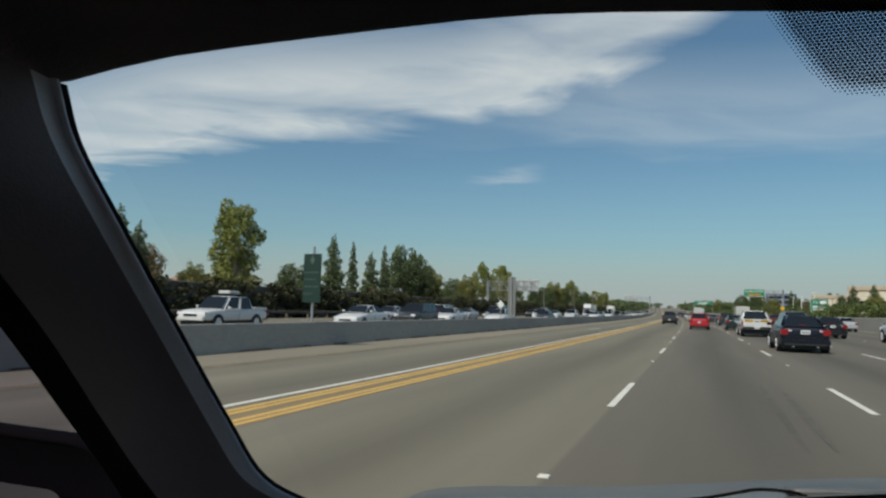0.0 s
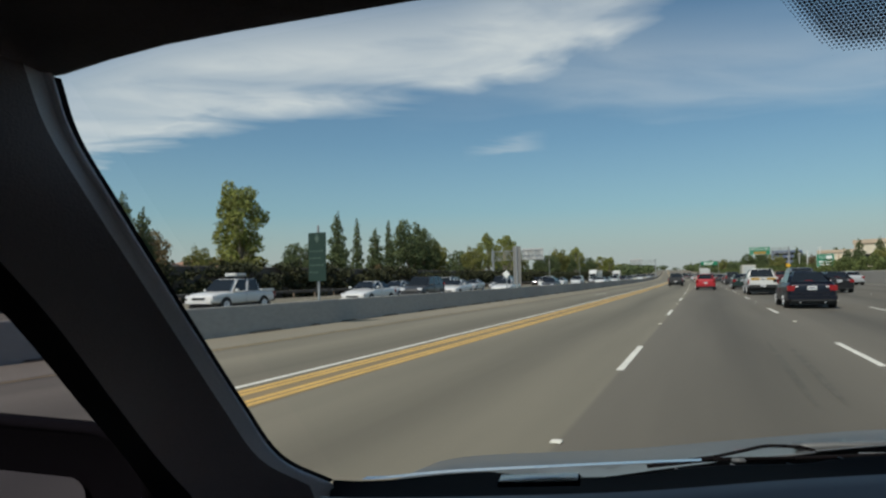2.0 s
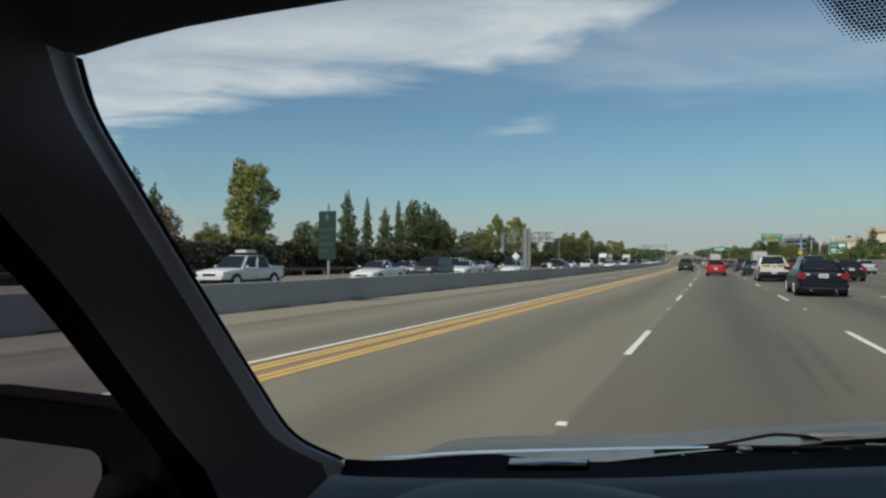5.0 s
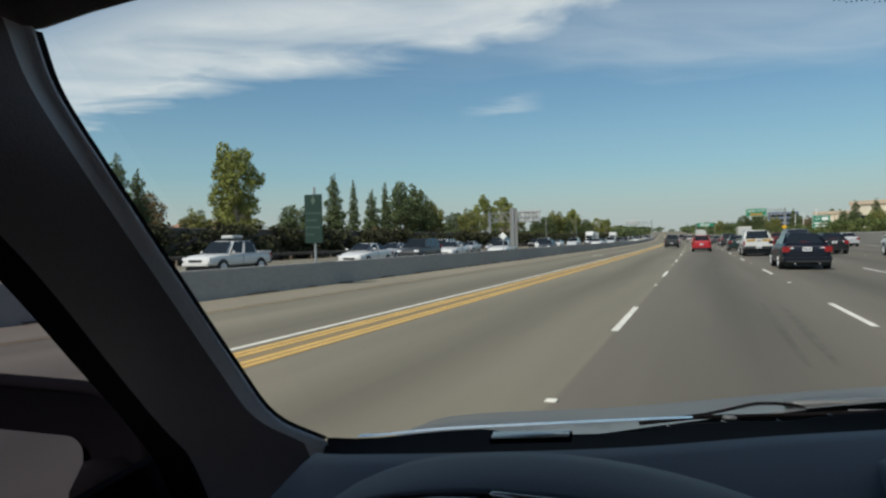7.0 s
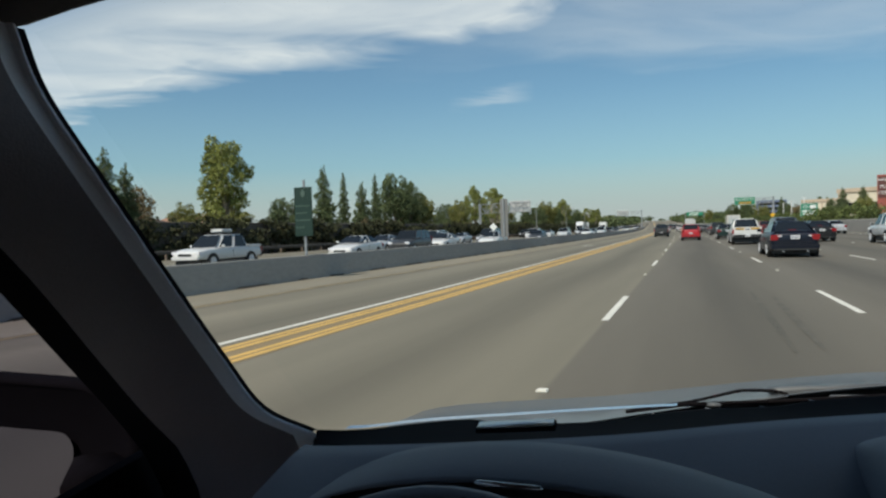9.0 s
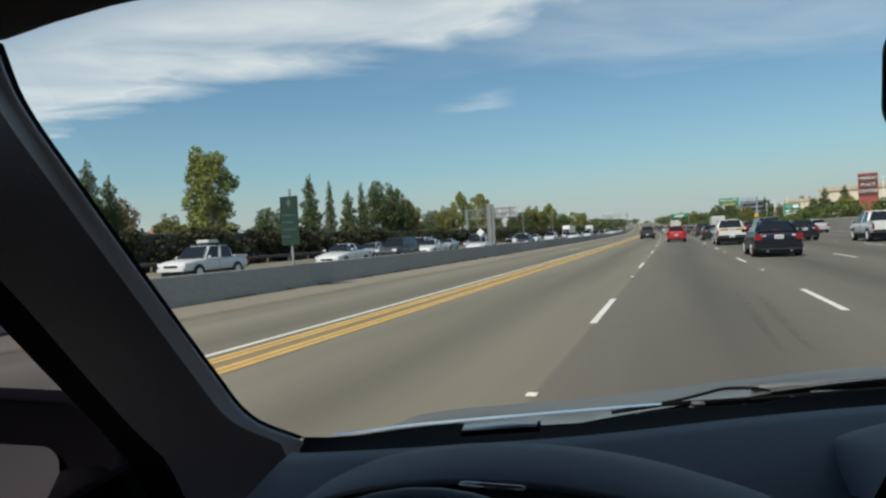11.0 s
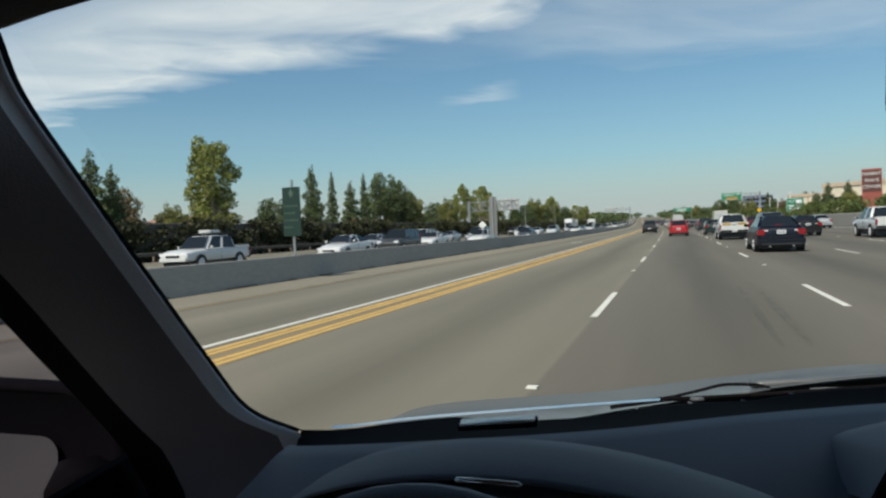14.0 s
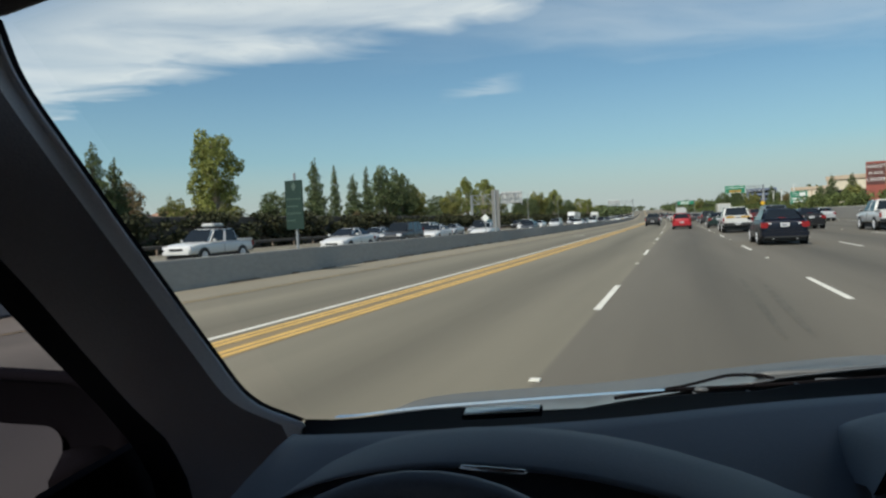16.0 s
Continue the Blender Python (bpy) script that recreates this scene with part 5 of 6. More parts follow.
def plant(proto, at, turn=0.0, wide=1.0, high=1.0):
    m = Matrix.Translation((at.x, at.y, rise(at.y) - 0.1)) @ Matrix.Rotation(turn, 4, "Z")
    c = copy_thing(proto, m)
    c.scale = (wide, wide, high)
    return c


KINDS = {
    "gum": tree("gum_tree", "tall gum tree with separate olive leaf clumps", umbrella_clumps(15.5, 5.6, 24, 3, 0.34), 62, 0.17, LEAF["yellow"], M["bark_pale"], 0.30, 3, 0.6),
    "yellow_gum": tree("gum_tree", "gum tree with yellow-green leaf clumps and a pale trunk", umbrella_clumps(13.5, 5.4, 20, 8, 0.36), 62, 0.17, LEAF["yellow"], M["bark_pale"], 0.28, 8, -0.4),
    "pine": tree("pine_tree", "narrow dark green pine tree", cone_clumps(13.0, 3.2, 24, 5), 62, 0.17, LEAF["dark"], M["bark"], 0.22, 5, 0.1, 0.8),
    "cypress": tree("cypress_tree", "slim dark green cypress tree", cone_clumps(12.5, 2.2, 24, 6), 80, 0.16, LEAF["dark"], M["bark"], 0.18, 6, 0.0, 0.8),
    "round": tree("broadleaf_tree", "broad dark green tree with a rounded crown", round_clumps(12.0, 4.2, 18, 9), 42, 0.18, LEAF["dark"], M["bark"], 0.28, 9),
    "olive": tree("broadleaf_tree", "olive-green tree with a loose crown", round_clumps(11.0, 3.6, 15, 12, 0.3), 46, 0.18, LEAF["olive"], M["bark"], 0.25, 12),
    "brown": tree("broadleaf_tree", "dry brownish tree with a thin crown", round_clumps(10.0, 3.8, 15, 15, 0.2), 34, 0.18, LEAF["brown"], M["bark"], 0.24, 15),
    "far_round": tree("broadleaf_tree", "distant dark green tree with a rounded crown", round_clumps(12.0, 4.4, 12, 23), 7, 0.42, LEAF["dark"], M["bark"], 0.28, 23),
    "far_olive": tree("broadleaf_tree", "distant olive-green tree with a loose crown", round_clumps(11.0, 3.9, 11, 24, 0.25), 8, 0.42, LEAF["olive"], M["bark"], 0.25, 24),
    "far_pine": tree("pine_tree", "distant dark green pine tree", cone_clumps(13.0, 3.4, 12, 25), 9, 0.38, LEAF["dark"], M["bark"], 0.22, 25, 0.1, 0.8),
    "bush": tree("shrub", "low dark green shrub beside the road", round_clumps(3.6, 2.6, 9, 17, 0.15), 34, 0.2, LEAF["hedge"], M["bark"], 0.08, 17, category="shrub"),
    "bright_bush": tree("shrub", "bright green shrub on the bank", round_clumps(3.2, 2.6, 9, 19, 0.15), 34, 0.2, LEAF["bright"], M["bark"], 0.08, 19, category="shrub"),
}
# trees behind the sound wall: kind, place, width and height in metres
LEFT = (
    ("pine", -54.0, 43.0, 6.5, 12.0), ("round", -58.0, 47.0, 8.0, 10.0), ("pine", -50.5, 47.5, 4.2, 10.6), ("pine", -50.8, 50.2, 3.6, 9.4), ("olive", -50.8, 58.2, 3.2, 6.0), ("bush", -49.0, 54.0, 3.4, 4.2),
    ("gum", -50.8, 65.0, 7.6, 13.6), ("bush", -50.0, 70.0, 4.2, 4.3), ("bush", -52.0, 78.0, 4.0, 4.4),
    ("pine", -51.2, 88.2, 4.4, 12.4), ("cypress", -51.3, 94.6, 2.4, 12.0), ("pine", -51.4, 101.0, 4.4, 10.8), ("cypress", -51.5, 106.3, 2.6, 12.6),
    ("round", -51.6, 115.2, 7.6, 13.6), ("round", -51.8, 122.6, 5.8, 12.6), ("olive", -52.0, 129.0, 6.0, 10.3),
    ("olive", -52.4, 155.0, 5.4, 10.0), ("gum", -53.0, 168.6, 6.6, 13.6), ("yellow_gum", -53.6, 188.0, 8.0, 14.4), ("yellow_gum", -54.6, 197.0, 7.0, 13.2),
    ("pine", -55.3, 236.0, 5.6, 12.4), ("round", -56.3, 258.0, 9.4, 11.0), ("olive", -57.2, 281.0, 9.0, 14.2), ("round", -58.5, 305.0, 9.0, 12.2), ("gum", -60.0, 337.0, 10.0, 16.4),
    ("olive", -63.0, 80.0, 7.0, 7.4), ("round", -64.0, 98.0, 7.0, 8.8), ("olive", -62.0, 150.0, 8.0, 9.6), ("round", -62.0, 172.0, 8.0, 10.0), ("pine", -60.0, 214.0, 6.0, 12.0), ("olive", -60.0, 222.0, 8.0, 11.4), ("brown", -62.0, 62.0, 6.4, 8.4),
    ("pine", -61.0, 355.0, 7.0, 12.6), ("round", -63.0, 392.0, 11.0, 13.0), ("olive", -65.0, 430.0, 10.0, 12.0), ("yellow_gum", -67.0, 475.0, 12.0, 15.0), ("gum", -71.0, 550.0, 12.0, 15.6),
)
SIZE = {"gum": (9.6, 15.4), "yellow_gum": (9.2, 13.4), "pine": (6.2, 13.6), "cypress": (4.0, 13.0), "round": (7.8, 12.2), "olive": (6.8, 11.2), "brown": (7.0, 10.2), "bush": (5.0, 3.7)}
rng = random.Random(21)
used = set()


def grow(kind, at, wide, high=None):
    """Plants a tree of that kind: the shared first one, or a copy of it."""
    high = wide if high is None else high
    turn = rng.uniform(0, 6.28)
    if kind not in used:
        used.add(kind)
        ob = KINDS[kind]
        ob.matrix_world = Matrix.Translation((at.x, at.y, rise(at.y) - 0.1)) @ Matrix.Rotation(turn, 4, "Z") @ Matrix.Diagonal((wide, wide, high, 1))
        return ob
    return plant(KINDS[kind], at, turn, wide, high)


for kind, x, y, w, h in LEFT:
    grow(kind, Vector((x, y, 0)), w / SIZE[kind][0], h / SIZE[kind][1])
for i in range(30):
    y = 50 + 11.0 * i + rng.uniform(-3, 3)
    grow(("bush", "olive", "round", "bush", "brown")[i % 5], Vector((-46 + bend(y) + rng.uniform(-3, 1), y, 0)), (1.0 if i % 5 in (0, 3) else rng.uniform(0.34, 0.44)))

# ---------- left side: sound wall with creeper, houses, lamp posts ----------
wall_ys = [-40, 0, 30, 60, 90, 120, 160, 200, 250, 300, 380, 460]
bm = loft([[on_road(x, y, z) for x, z in ((-41.2, -0.1), (-41.2, 3.1), (-41.5, 3.15), (-41.6, -0.1))] for y in wall_ys])
wall = tagged(part("sound_wall", bm, material("dark_block", (0.10, 0.085, 0.07), 0.9, scale=0.8, vary=0.25, fine=5.0)), "dark block sound wall along the freeway", "wall", kind="structure")
g = np.random.default_rng(4)
creep = []
for i in range(1000):
    y = -20 + 470 * (i / 1000) ** 1.3
    p = on_road(-40.9 + g.uniform(-0.2, 0.5), y, g.uniform(0.2, 3.2))
    creep.append((p.x, p.y, p.z, g.uniform(0.7, 1.5), g.uniform(0.4, 0.8)))
creeper = new("creeper", leaf_mesh("creeper", creep, 30, 0.19, LEAF["hedge"], 31, 0.2))
tagged(creeper, "dark green creeper over the sound wall", "creeper", kind="stuff")

M["roof_tile"] = material("brown_roof_tile", (0.30, 0.17, 0.11), 0.85, scale=1.5, vary=0.25, fine=12.0)
M["stucco"] = material("cream_stucco", (0.66, 0.59, 0.46), 0.9, scale=0.4, vary=0.12, fine=8.0)
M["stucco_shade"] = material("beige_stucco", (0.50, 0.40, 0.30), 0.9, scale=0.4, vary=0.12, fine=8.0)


def house(x, y, w, d, h, turn):
    t = thing("house", "low house with beige walls and a brown tiled roof", "house", Matrix.Translation((x, y, rise(y) - 0.1)) @ Matrix.Rotation(turn, 4, "Z"), "houses behind the wall")
    part("wall", box(-w / 2, w / 2, -d / 2, d / 2, 0, h), M["stucco_shade"], t)
    e = 0.6
    part("roof", loft([[Vector((sx * (w / 2 + e - q), sy * (d / 2 + e - q * 0.8), z)) for sx, sy in ((-1, -1), (1, -1), (1, 1), (-1, 1))] for q, z in ((0, h), (0, h + 0.15), (d * 0.55, h + d * 0.20))]), M["roof_tile"], t)
    for k in (-1, 1):
        part("window", box(k * w / 4 - 0.7, k * w / 4 + 0.7, -d / 2 - 0.03, -d / 2 + 0.05, 1.0, 2.2), M["dark_glass"], t)
        part("window", box(w / 2 - 0.05, w / 2 + 0.03, k * d / 4 - 0.7, k * d / 4 + 0.7, 1.0, 2.2), M["dark_glass"], t)


for x, y, w in ((-66, 62, 14), (-70, 82, 16), (-74, 118, 15), (-80, 172, 18), (-78, 30, 14)):
    house(x, y, w, 11, 3.2, 0.1)


def lamp_post(x, y, arm):
    t = thing("street_lamp", "tall grey lamp post with a curved arm", "street lamp", Matrix.Translation(on_road(x, y)), "street lamps")
    part("pole", rod((0, 0, -0.1), (0, 0, 9.0), 0.11, 0.06), M["steel"], t)
    curve = spline([(0, 0, 8.9), (arm * 0.5, 0, 9.5), (arm * 1.6, 0, 9.75), (arm * 2.6, 0, 9.7)], 4)
    bm = bmesh.new()
    for a, b in zip(curve, curve[1:]):
        add_rod(bm, a, b, 0.05)
    part("arm", bm, M["steel"], t)
    part("lamp_head", box(min(arm * 2.4, arm * 3.1), max(arm * 2.4, arm * 3.1), -0.14, 0.14, 9.58, 9.75, 0.04), M["steel"], t)
    part("base", box(-0.25, 0.25, -0.25, 0.25, -0.1, 0.5, 0.03), M["concrete"], t)


for y in (196, 262, 335):
    lamp_post(-39.3, y, 1)


def plain_pole(x, y, h):
    t = thing("light_pole", "slim pale pole with a small flat lamp head", "street lamp", Matrix.Translation(on_road(x, y)), "slim poles beside the shops")
    part("pole", rod((0, 0, -0.1), (0, 0, h), 0.13, 0.09), M["sign_white"], t)
    part("lamp_head", box(-0.45, 0.45, -0.2, 0.2, h, h + 0.16, 0.04), M["sign_white"], t)


for x, y, h in ((47.2, 176, 10.2), (30, 190, 7.4), (31, 214, 7.2), (33, 240, 7.4), (34, 268, 7.2), (36, 300, 7.4), (38, 335, 7.4), (30, 380, 7.6)):
    plain_pole(x, y, h)

# metal guard rail along the far shoulder
rail_t = thing("guard_rail", "low grey steel guard rail along the far shoulder", "guard rail")
part("beam", loft([[on_road(-38.4 + x, y, z) for x, z in ((0, 0.45), (0.06, 0.52), (0, 0.60), (0.06, 0.68), (0, 0.75), (-0.02, 0.6))] for y in (20, 60, 100, 150, 200, 260, 320)]), M["weathered"], rail_t)
for i in range(50):
    p = on_road(-38.5, 22 + 4 * i)
    part("post", box(p.x - 0.06, p.x + 0.06, p.y - 0.08, p.y + 0.08, p.z - 0.1, p.z + 0.72), M["bark"], rail_t)


# ---------- signs ----------
def letters(text, size, mat, parent, m, name="lettering"):
    cu = bpy.data.curves.new("lettering", "FONT")
    cu.body, cu.size, cu.align_x, cu.align_y, cu.extrude = text, size, "CENTER", "CENTER", 0.01
    tmp = bpy.data.objects.new("lettering", cu)
    me = bpy.data.meshes.new_from_object(tmp)
    bpy.data.objects.remove(tmp)
    me.materials.clear()
    me.materials.append(mat)
    me.transform(m)
    ob = new(name, me)
    ob.parent = parent
    return ob


FACE = Matrix.Rotation(radians(90), 4, "X")  # text upright, read while looking along +y


def truss(bm, x0, x1, y, z0, z1, n, r=0.07, depth=0.9):
    for yy in (y, y + depth):
        for z in (z0, z1):
            add_rod(bm, (x0, yy, z), (x1, yy, z), r, sides=6)
        for i in range(n):
            a, b = x0 + (x1 - x0) * i / n, x0 + (x1 - x0) * (i + 1) / n
            add_rod(bm, (a, yy, z0 if i % 2 else z1), (b, yy, z1 if i % 2 else z0), r * 0.7, sides=6)
            add_rod(bm, (a, yy, z0), (a, yy, z1), r * 0.7, sides=6)
    for i in range(n + 1):
        a = x0 + (x1 - x0) * i / n
        for z in (z0, z1):
            add_rod(bm, (a, y, z), (a, y + depth, z), r * 0.6, sides=6)


def gantry_back(x, y, h, span, sign0, sign1):
    """A bracketed gantry for the opposing lanes, seen from behind."""
    t = thing("sign_gantry", "grey steel truss gantry with the backs of signs", "sign gantry", Matrix.Translation(on_road(x, y)), "sign gantries")
    part("post", rod((0, 0.45, -0.1), (0, 0.45, h), 0.30, 0.26, 12), M["steel"], t)
    bm = bmesh.new()
    truss(bm, -0.2, span, 0, h - 2.0, h, 7)
    part("truss", bm, M["steel"], t)
    panel = part("sign_panel", box(sign0, sign1, 0.95, 1.05, h - 2.1, h + 0.5, 0.02), M["sign_back"], t, "bare metal back of a sign")
    bm = bmesh.new()
    k = sign0 + 0.3
    while k < sign1:
        add_box(bm, k, k + 0.08, 0.90, 0.95, h - 2.1, h + 0.5)
        k += 0.9
    part("stiffener", bm, M["steel"], panel)


gantry_back(-42.05, 143, 7.6, 11.5, 6.6, 11.3)

# a tall post in the median that carries an arm over the opposing lanes
t = thing("sign_gantry", "tall grey median post with a sign arm", "sign gantry", Matrix.Translation(on_road(BARRIER - 0.22, 330)), "sign gantries")
part("post", rod((0, 0, 0), (0, 0, 9.2), 0.28, 0.22, 12), M["steel"], t)
bm = bmesh.new()
truss(bm, -11.5, 0, -0.3, 7.4, 8.6, 8, 0.05, 0.5)
part("truss", bm, M["steel"], t)
for z in (6.6, 8.1):
    part("sign_panel", box(-11.4, -6.0, 0.25, 0.33, z, z + 1.3, 0.02), M["sign_back"], t, "bare metal back of a sign")


def median_sign(y, board, w=0.80, z0=1.35, z1=3.0):
    t = thing("lane_sign", "narrow upright lane sign on a post above the barrier", "road sign", Matrix.Translation(on_road(BARRIER - 0.22, y)), "lane signs on the barrier")
    part("post", rod((0, 0, 0.78), (0, 0, z1 + 0.25), 0.045), M["steel"], t)
    b = part("board", box(-w / 2, w / 2, -0.09, -0.06, z0, z1 - 0.42, 0.006), M[board], t)
    part("top_board", box(-w / 2, w / 2, -0.09, -0.06, z1 - 0.42, z1, 0.006), M["sign_green_dark"] if board == "sign_green_dark" else M["sign_black"], t, "dark top board")
    bm = bmesh.new()
    bmesh.ops.create_cone(bm, cap_ends=True, segments=4, radius1=0.13, radius2=0.13, depth=0.012, matrix=Matrix.Translation((0, -0.097, z1 - 0.21)) @ Matrix.Diagonal((0.7, 1, 1.15, 1)) @ Matrix.Rotation(radians(90), 4, "X"))
    part("diamond", bm, M["faded_text"] if board == "sign_green_dark" else M["sign_white"], t, "faded diamond mark")
    bm = bmesh.new()
    for i in range(4):
        zz = z1 - 0.62 - 0.24 * i
        for k in range((5, 4, 5, 3)[i]):
            x0 = -0.28 + 0.115 * k
            add_box(bm, x0, x0 + 0.055, -0.097, -0.091, zz - 0.035, zz + 0.015)
    part("text_bar", bm, M["faded_text"] if board == "sign_green_dark" else M["sign_black"], b)
    return t


median_sign(19.8, "sign_green_dark", 0.68, 1.45, 3.1)
t = thing("lane_sign", "back of a tall grey lane sign on the barrier", "road sign", Matrix.Translation(on_road(BARRIER - 0.22, 46.3)), "lane signs on the barrier")
part("post", rod((0, 0, 0.78), (0, 0, 3.75), 0.06), M["steel"], t)
part("board", box(-0.28, 0.28, 0.06, 0.09, 1.0, 3.7, 0.006), M["grey_back"], t, "bare metal back of a sign")
t = thing("diamond_sign", "small white diamond sign on a post above the barrier", "road sign", Matrix.Translation(on_road(BARRIER - 0.22, 43.5)))
part("post", rod((0, 0, 0.78), (0, 0, 1.9), 0.03), M["steel"], t)
bm = bmesh.new()
bmesh.ops.create_cone(bm, cap_ends=True, segments=4, radius1=0.27, radius2=0.27, depth=0.015, matrix=Matrix.Translation((0, -0.05, 1.72)) @ Matrix.Rotation(radians(90), 4, "X"))
part("board", bm, M["sign_white"], t)

# overhead sign on the right
t = thing("overhead_sign", "green overhead exit sign on a steel truss arm", "road sign", Matrix.Translation(on_road(29.0, 232)))
part("post", rod((0, 0.4, -0.1), (0, 0.4, 9.6), 0.30, 0.26, 12), M["steel"], t)
bm = bmesh.new()
truss(bm, -11.0, 0.2, 0, 7.6, 9.2, 8)
part("truss", bm, M["steel"], t)
board = part("board", box(-11.2, -5.2, -0.14, -0.06, 7.3, 9.7, 0.02), M["sign_green"], t)
bm = bmesh.new()
for x0, x1, z0, z1 in ((-11.1, -5.3, 9.56, 9.62), (-11.1, -5.3, 7.38, 7.44), (-11.12, -11.06, 7.38, 9.62), (-5.34, -5.28, 7.38, 9.62)):
    add_box(bm, x0, x1, -0.155, -0.142, z0, z1)
part("border", bm, M["sign_white"], board, "thin white border")
letters("Jamboree Rd", 0.95, M["sign_white"], board, Matrix.Translation((-8.2, -0.155, 9.05)) @ FACE)
exit_panel = part("exit_panel", box(-9.9, -6.4, -0.165, -0.142, 7.5, 8.3, 0.01), M["sign_ochre"], board, "yellow exit panel")
bm = bmesh.new()
add_rod(bm, (-8.1, -0.18, 8.15), (-8.1, -0.18, 7.8), 0.05)
bmesh.ops.create_cone(bm, cap_ends=True, segments=3, radius1=0.18, radius2=0.18, depth=0.02, matrix=Matrix.Translation((-8.1, -0.18, 7.72)) @ Matrix.Rotation(radians(90), 4, "X") @ Matrix.Rotation(radians(90), 4, "Z"))
part("arrow", bm, M["sign_black"], exit_panel)

# second overhead sign, far off
t = thing("overhead_sign", "distant green overhead sign on two posts", "road sign", Matrix.Translation(on_road(22.0, 520)))
for x in (-6.2, 6.2):
    part("post", rod((x, 0.3, -0.1), (x, 0.3, 9.0), 0.2), M["steel"], t)
board = part("board", box(-5.5, 5.5, -0.1, 0.0, 7.0, 9.6, 0.02), M["sign_green"], t)
bm = bmesh.new()
for z in (8.9, 8.1, 7.5):
    add_box(bm, -3.6, 3.2 - 0.8 * (9 - z), -0.12, -0.1, z - 0.2, z + 0.15)
part("text_bar", bm, M["sign_white"], board)

# green guide sign on two posts beside the road
t = thing("guide_sign", "green guide sign on two posts beside the shoulder", "road sign", Matrix.Translation(on_road(27.0, 167, -0.95)))
for x in (-1.2, 1.2):
    part("post", rod((x, 0.1, -0.6), (x, 0.1, 6.3), 0.08), M["steel"], t)
board = part("board", box(-1.75, 1.75, -0.06, 0.0, 3.5, 6.4, 0.02), M["sign_green"], t)
bm = bmesh.new()
for x0, x1, z0, z1 in ((-1.7, 1.7, 6.28, 6.34), (-1.7, 1.7, 3.56, 3.62), (-1.72, -1.66, 3.56, 6.34), (1.66, 1.72, 3.56, 6.34)):
    add_box(bm, x0, x1, -0.075, -0.062, z0, z1)
part("border", bm, M["sign_white"], board)
letters("TO", 0.8, M["sign_white"], board, Matrix.Translation((-0.8, -0.075, 5.6)) @ FACE)
bm = bmesh.new()
add_box(bm, 0.1, 1.3, -0.075, -0.062, 5.2, 6.0, 0.0)
for z, w in ((4.7, 1.35), (4.1, 1.2)):
    add_box(bm, -w, w, -0.075, -0.062, z - 0.17, z + 0.17)
part("text_bar", bm, M["sign_white"], board)

# yellow diamond warning sign
t = thing("warning_sign", "yellow diamond warning sign on a post", "road sign", Matrix.Translation(on_road(22.5, 188, 0.4)))
part("post", rod((0, 0, -0.1), (0, 0, 3.4), 0.05), M["steel"], t)
bm = bmesh.new()
bmesh.ops.create_cone(bm, cap_ends=True, segments=4, radius1=0.62, radius2=0.62, depth=0.03, matrix=Matrix.Translation((0, -0.06, 3.0)) @ Matrix.Rotation(radians(90), 4, "X"))
part("board", bm, M["sign_yellow"], t)

# tall brown shopping sign
M["pylon"] = material("brown_pylon", (0.30, 0.085, 0.065), 0.8, scale=0.5, vary=0.15, fine=6.0)
t = thing("pylon_sign", "tall brown pylon sign with white block letters", "sign", Matrix.Translation((43.0, 182.0, rise(182) - 0.7)) @ Matrix.Rotation(radians(-12), 4, "Z"))
part("pillar", box(-2.0, 2.0, -0.8, 0.8, -0.2, 12.4, 0.08), M["pylon"], t)
face = part("sign_face", box(-1.85, 1.85, -0.87, -0.80, 7.0, 12.0, 0.03), M["sign_black"], t, "dark sign face")
face.data.materials[0] = material("dark_brown_face", (0.10, 0.035, 0.03), 0.7)
for word, z in (("MARKET", 11.2), ("PLACE", 9.7), ("CENTER", 8.2)):
    letters(word, 1.0, M["sign_white"], t, Matrix.Translation((0, -0.885, z)) @ FACE)

# ---------- right side: low wall, hedge, shops ----------
bm = loft([[on_road(x, y, z) for x, z in ((20.6, -0.1), (20.6, 1.45), (20.85, 1.5), (21.0, -0.1))] for y in (-40, 20, 60, 100, 150, 210, 280, 360, 500)])
tagged(part("shoulder_wall", bm, M["concrete"]), "low grey concrete wall along the outer shoulder", "wall", kind="structure")
bm = loft([[on_road(x, y, z) for x, z in ((21.0, -0.1), (24.0, 0.7), (30, 1.4), (60, 1.6), (140, 1.5), (150, -0.2))] for y in (-40, 40, 90, 140, 200, 280, 360, 500)])
tagged(part("bank", bm, M["dirt"]), "dry earth bank beside the shoulder", "ground", kind="structure")
g = np.random.default_rng(9)
hedge = []
for i in range(300):
    y = 55 + 400 * (i / 300) ** 1.3
    p = on_road(26.0 + g.uniform(-1.2, 2.5), y, g.uniform(1.2, 3.3))
    hedge.append((p.x, p.y, p.z, g.uniform(0.9, 1.7), g.uniform(0.6, 1.1)))
ob = new("hedge", leaf_mesh("hedge", hedge, 16, 0.22, LEAF["bright"], 41, 0.3))
tagged(ob, "bushy green hedge on the bank beside the freeway", "hedge", kind="stuff")
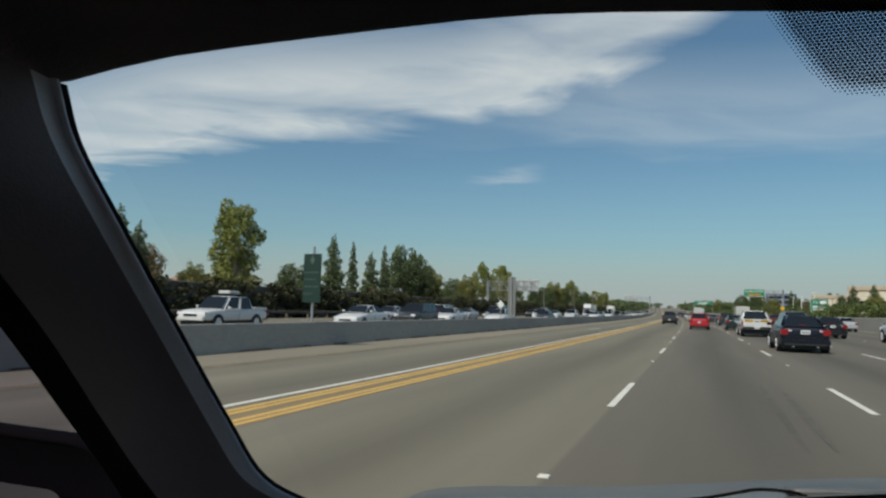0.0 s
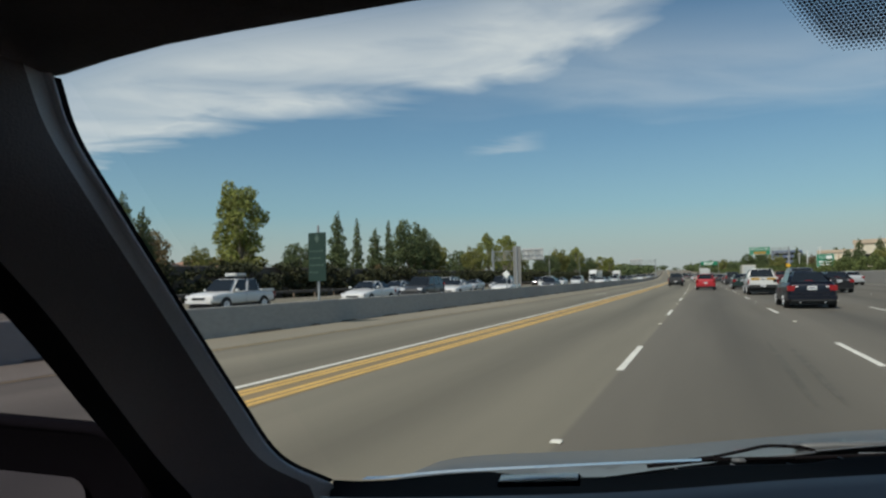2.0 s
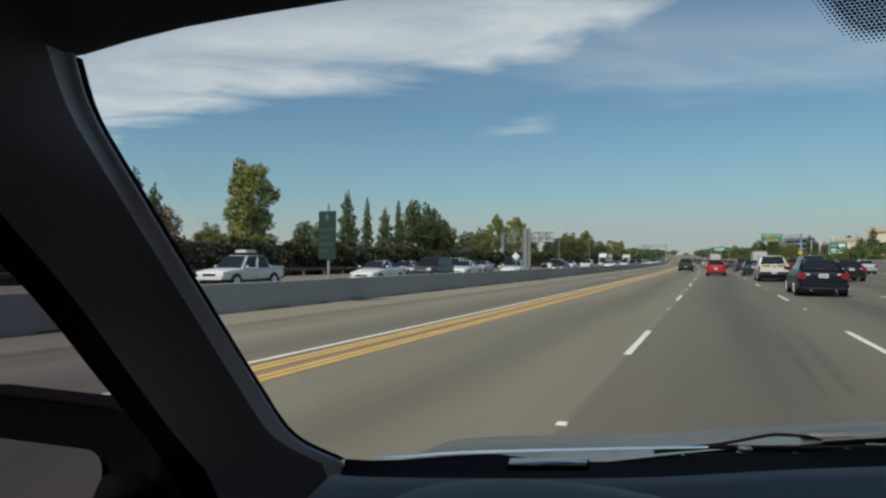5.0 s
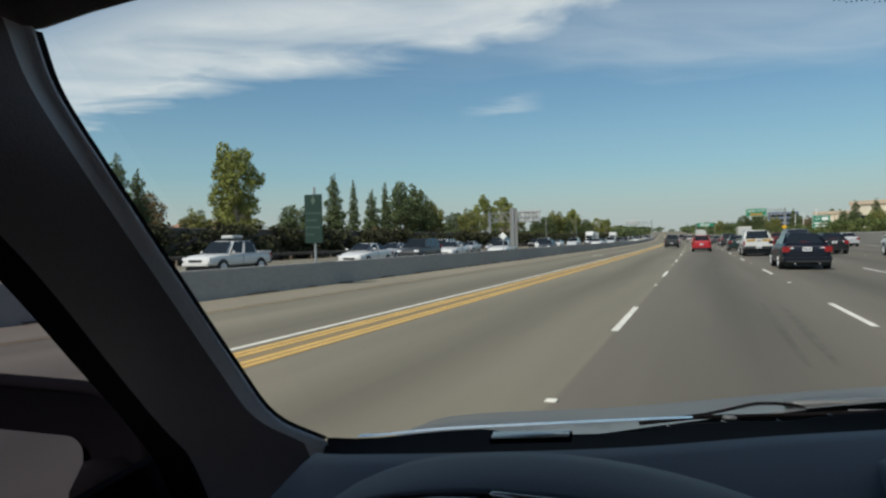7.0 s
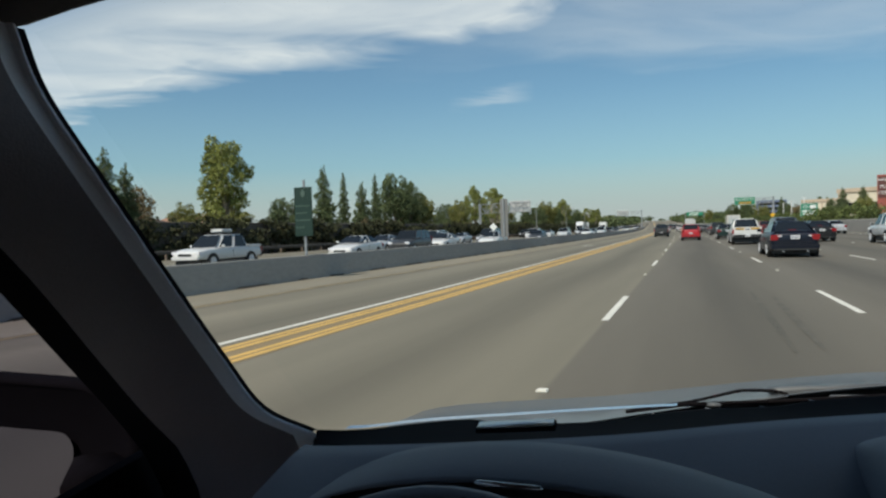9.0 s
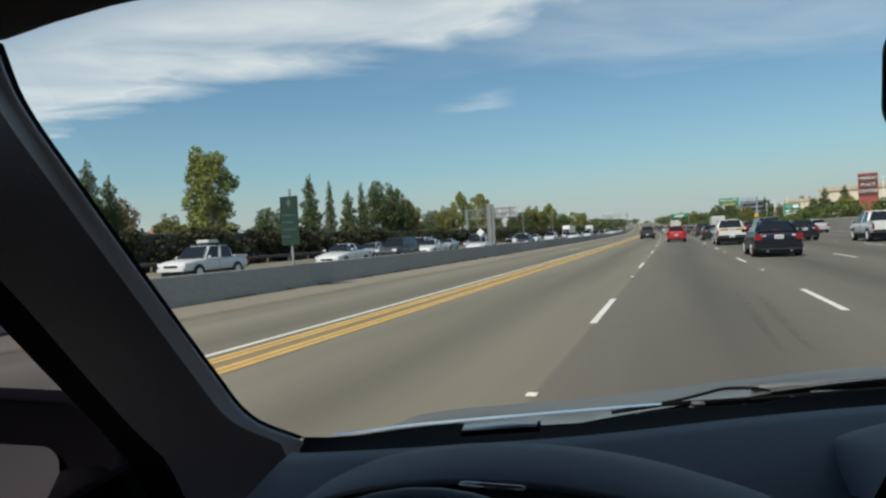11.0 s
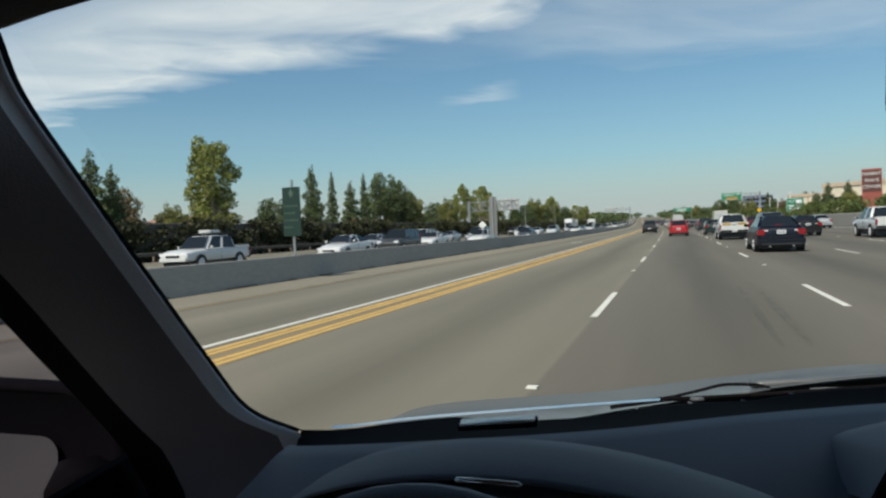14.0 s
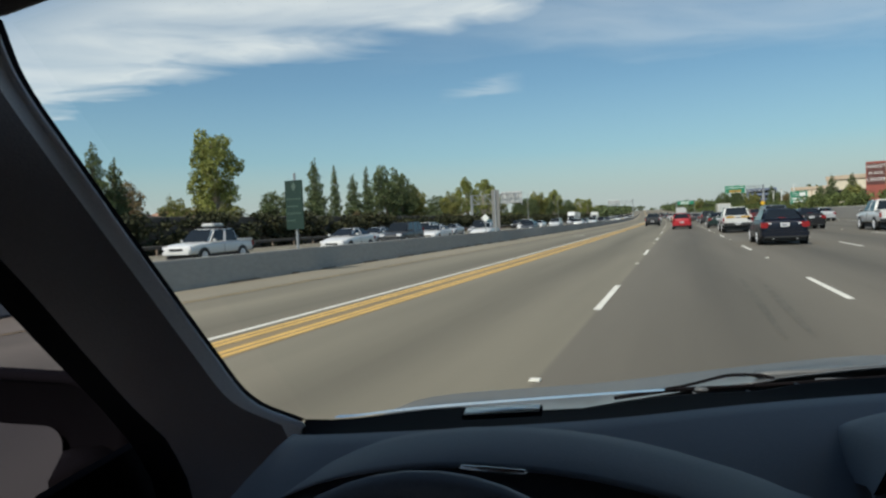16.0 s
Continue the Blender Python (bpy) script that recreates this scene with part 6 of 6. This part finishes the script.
for i, (x, y, kind, sc) in enumerate(((33, 118, "bush", 1.1), (35, 128, "bright_bush", 1.2), (36, 160, "olive", 0.6), (40, 178, "pine", 0.7), (38, 196, "round", 0.62), (44, 215, "pine", 0.8), (36, 232, "brown", 0.7), (34, 250, "pine", 0.75), (38, 268, "round", 0.7), (34, 290, "olive", 0.8), (30, 310, "pine", 0.8), (28, 335, "round", 0.9), (60, 128, "pine", 0.75), (66, 130, "cypress", 0.8), (75, 150, "olive", 0.6), (48, 145, "bright_bush", 1.2))):
    grow(kind, Vector((x + bend(y), y, 0)), sc)


def shop(x, y, w, d, h, turn, n):
    t = thing("shop_building", "long low cream shop building with a flat roof", "building", Matrix.Translation((x, y, rise(y))) @ Matrix.Rotation(turn, 4, "Z"), "shop buildings")
    part("wall", box(-w / 2, w / 2, -d / 2, d / 2, -0.5, h), M["stucco"], t)
    part("parapet", box(-w / 2 - 0.4, w / 2 + 0.4, -d / 2 - 0.4, d / 2 + 0.4, h - 1.0, h + 0.3, 0.1), M["stucco_shade"], t, "darker parapet band")
    for i in range(n):
        x0 = -w / 2 + w * (i + 0.5) / n
        part("window", box(x0 - w / n * 0.28, x0 + w / n * 0.28, -d / 2 - 0.05, -d / 2 + 0.1, h * 0.30, h * 0.62), M["dark_glass"], t)
        part("pilaster", box(x0 - w / n * 0.5, x0 - w / n * 0.42, -d / 2 - 0.3, -d / 2, -0.3, h - 1.0), M["stucco_shade"], t)


shop(92, 232, 90, 40, 11.0, radians(-38), 12)
shop(150, 175, 70, 36, 11.5, radians(-52), 10)
shop(78, 318, 60, 30, 10.0, radians(-28), 8)
shop(128, 420, 70, 30, 14.0, radians(-15), 8)
t = thing("office_block", "distant blue-grey office block with window bands", "building", Matrix.Translation((42, 410, rise(410))))
part("wall", box(-7, 7, -6, 6, -0.5, 13), material("blue_cladding", (0.13, 0.16, 0.24), 0.5, scale=0.5), t)
for k in range(4):
    part("window_band", box(-6.6, 6.6, -6.06, -5.95, 2 + 2.8 * k, 3.5 + 2.8 * k), M["dark_glass"], t)

# ---------- far distance ----------
rng = random.Random(77)
for i in range(90):
    side = -1 if i % 2 else 1
    y = 330 + 9.5 * i + rng.uniform(-8, 8)
    lat = side * (44 if side < 0 else 30) + side * rng.uniform(0, 60)
    grow(("far_round", "far_olive", "far_pine", "far_olive", "far_round", "far_pine")[rng.randrange(6)], Vector((lat + bend(y), y, 0)), rng.uniform(0.7, 1.2))
g = np.random.default_rng(5)
woods = []
for i in range(420):
    y = g.uniform(560, 1480)
    x = bend(y) + g.choice((-1, 1)) * (g.uniform(30, 520) if i % 3 else g.uniform(26, 70))
    if y > 1400:
        x = bend(y) + g.uniform(-320, 320)
    woods.append((x, y, rise(y) + g.uniform(2, 6), g.uniform(5, 10), g.uniform(3, 6)))
ob = new("far_woods", leaf_mesh("far_woods", woods, 0.12, 1.3, LEAF["dark"], 51, 0.3))
tagged(ob, "hazy belt of distant trees along the horizon", "trees", kind="stuff")
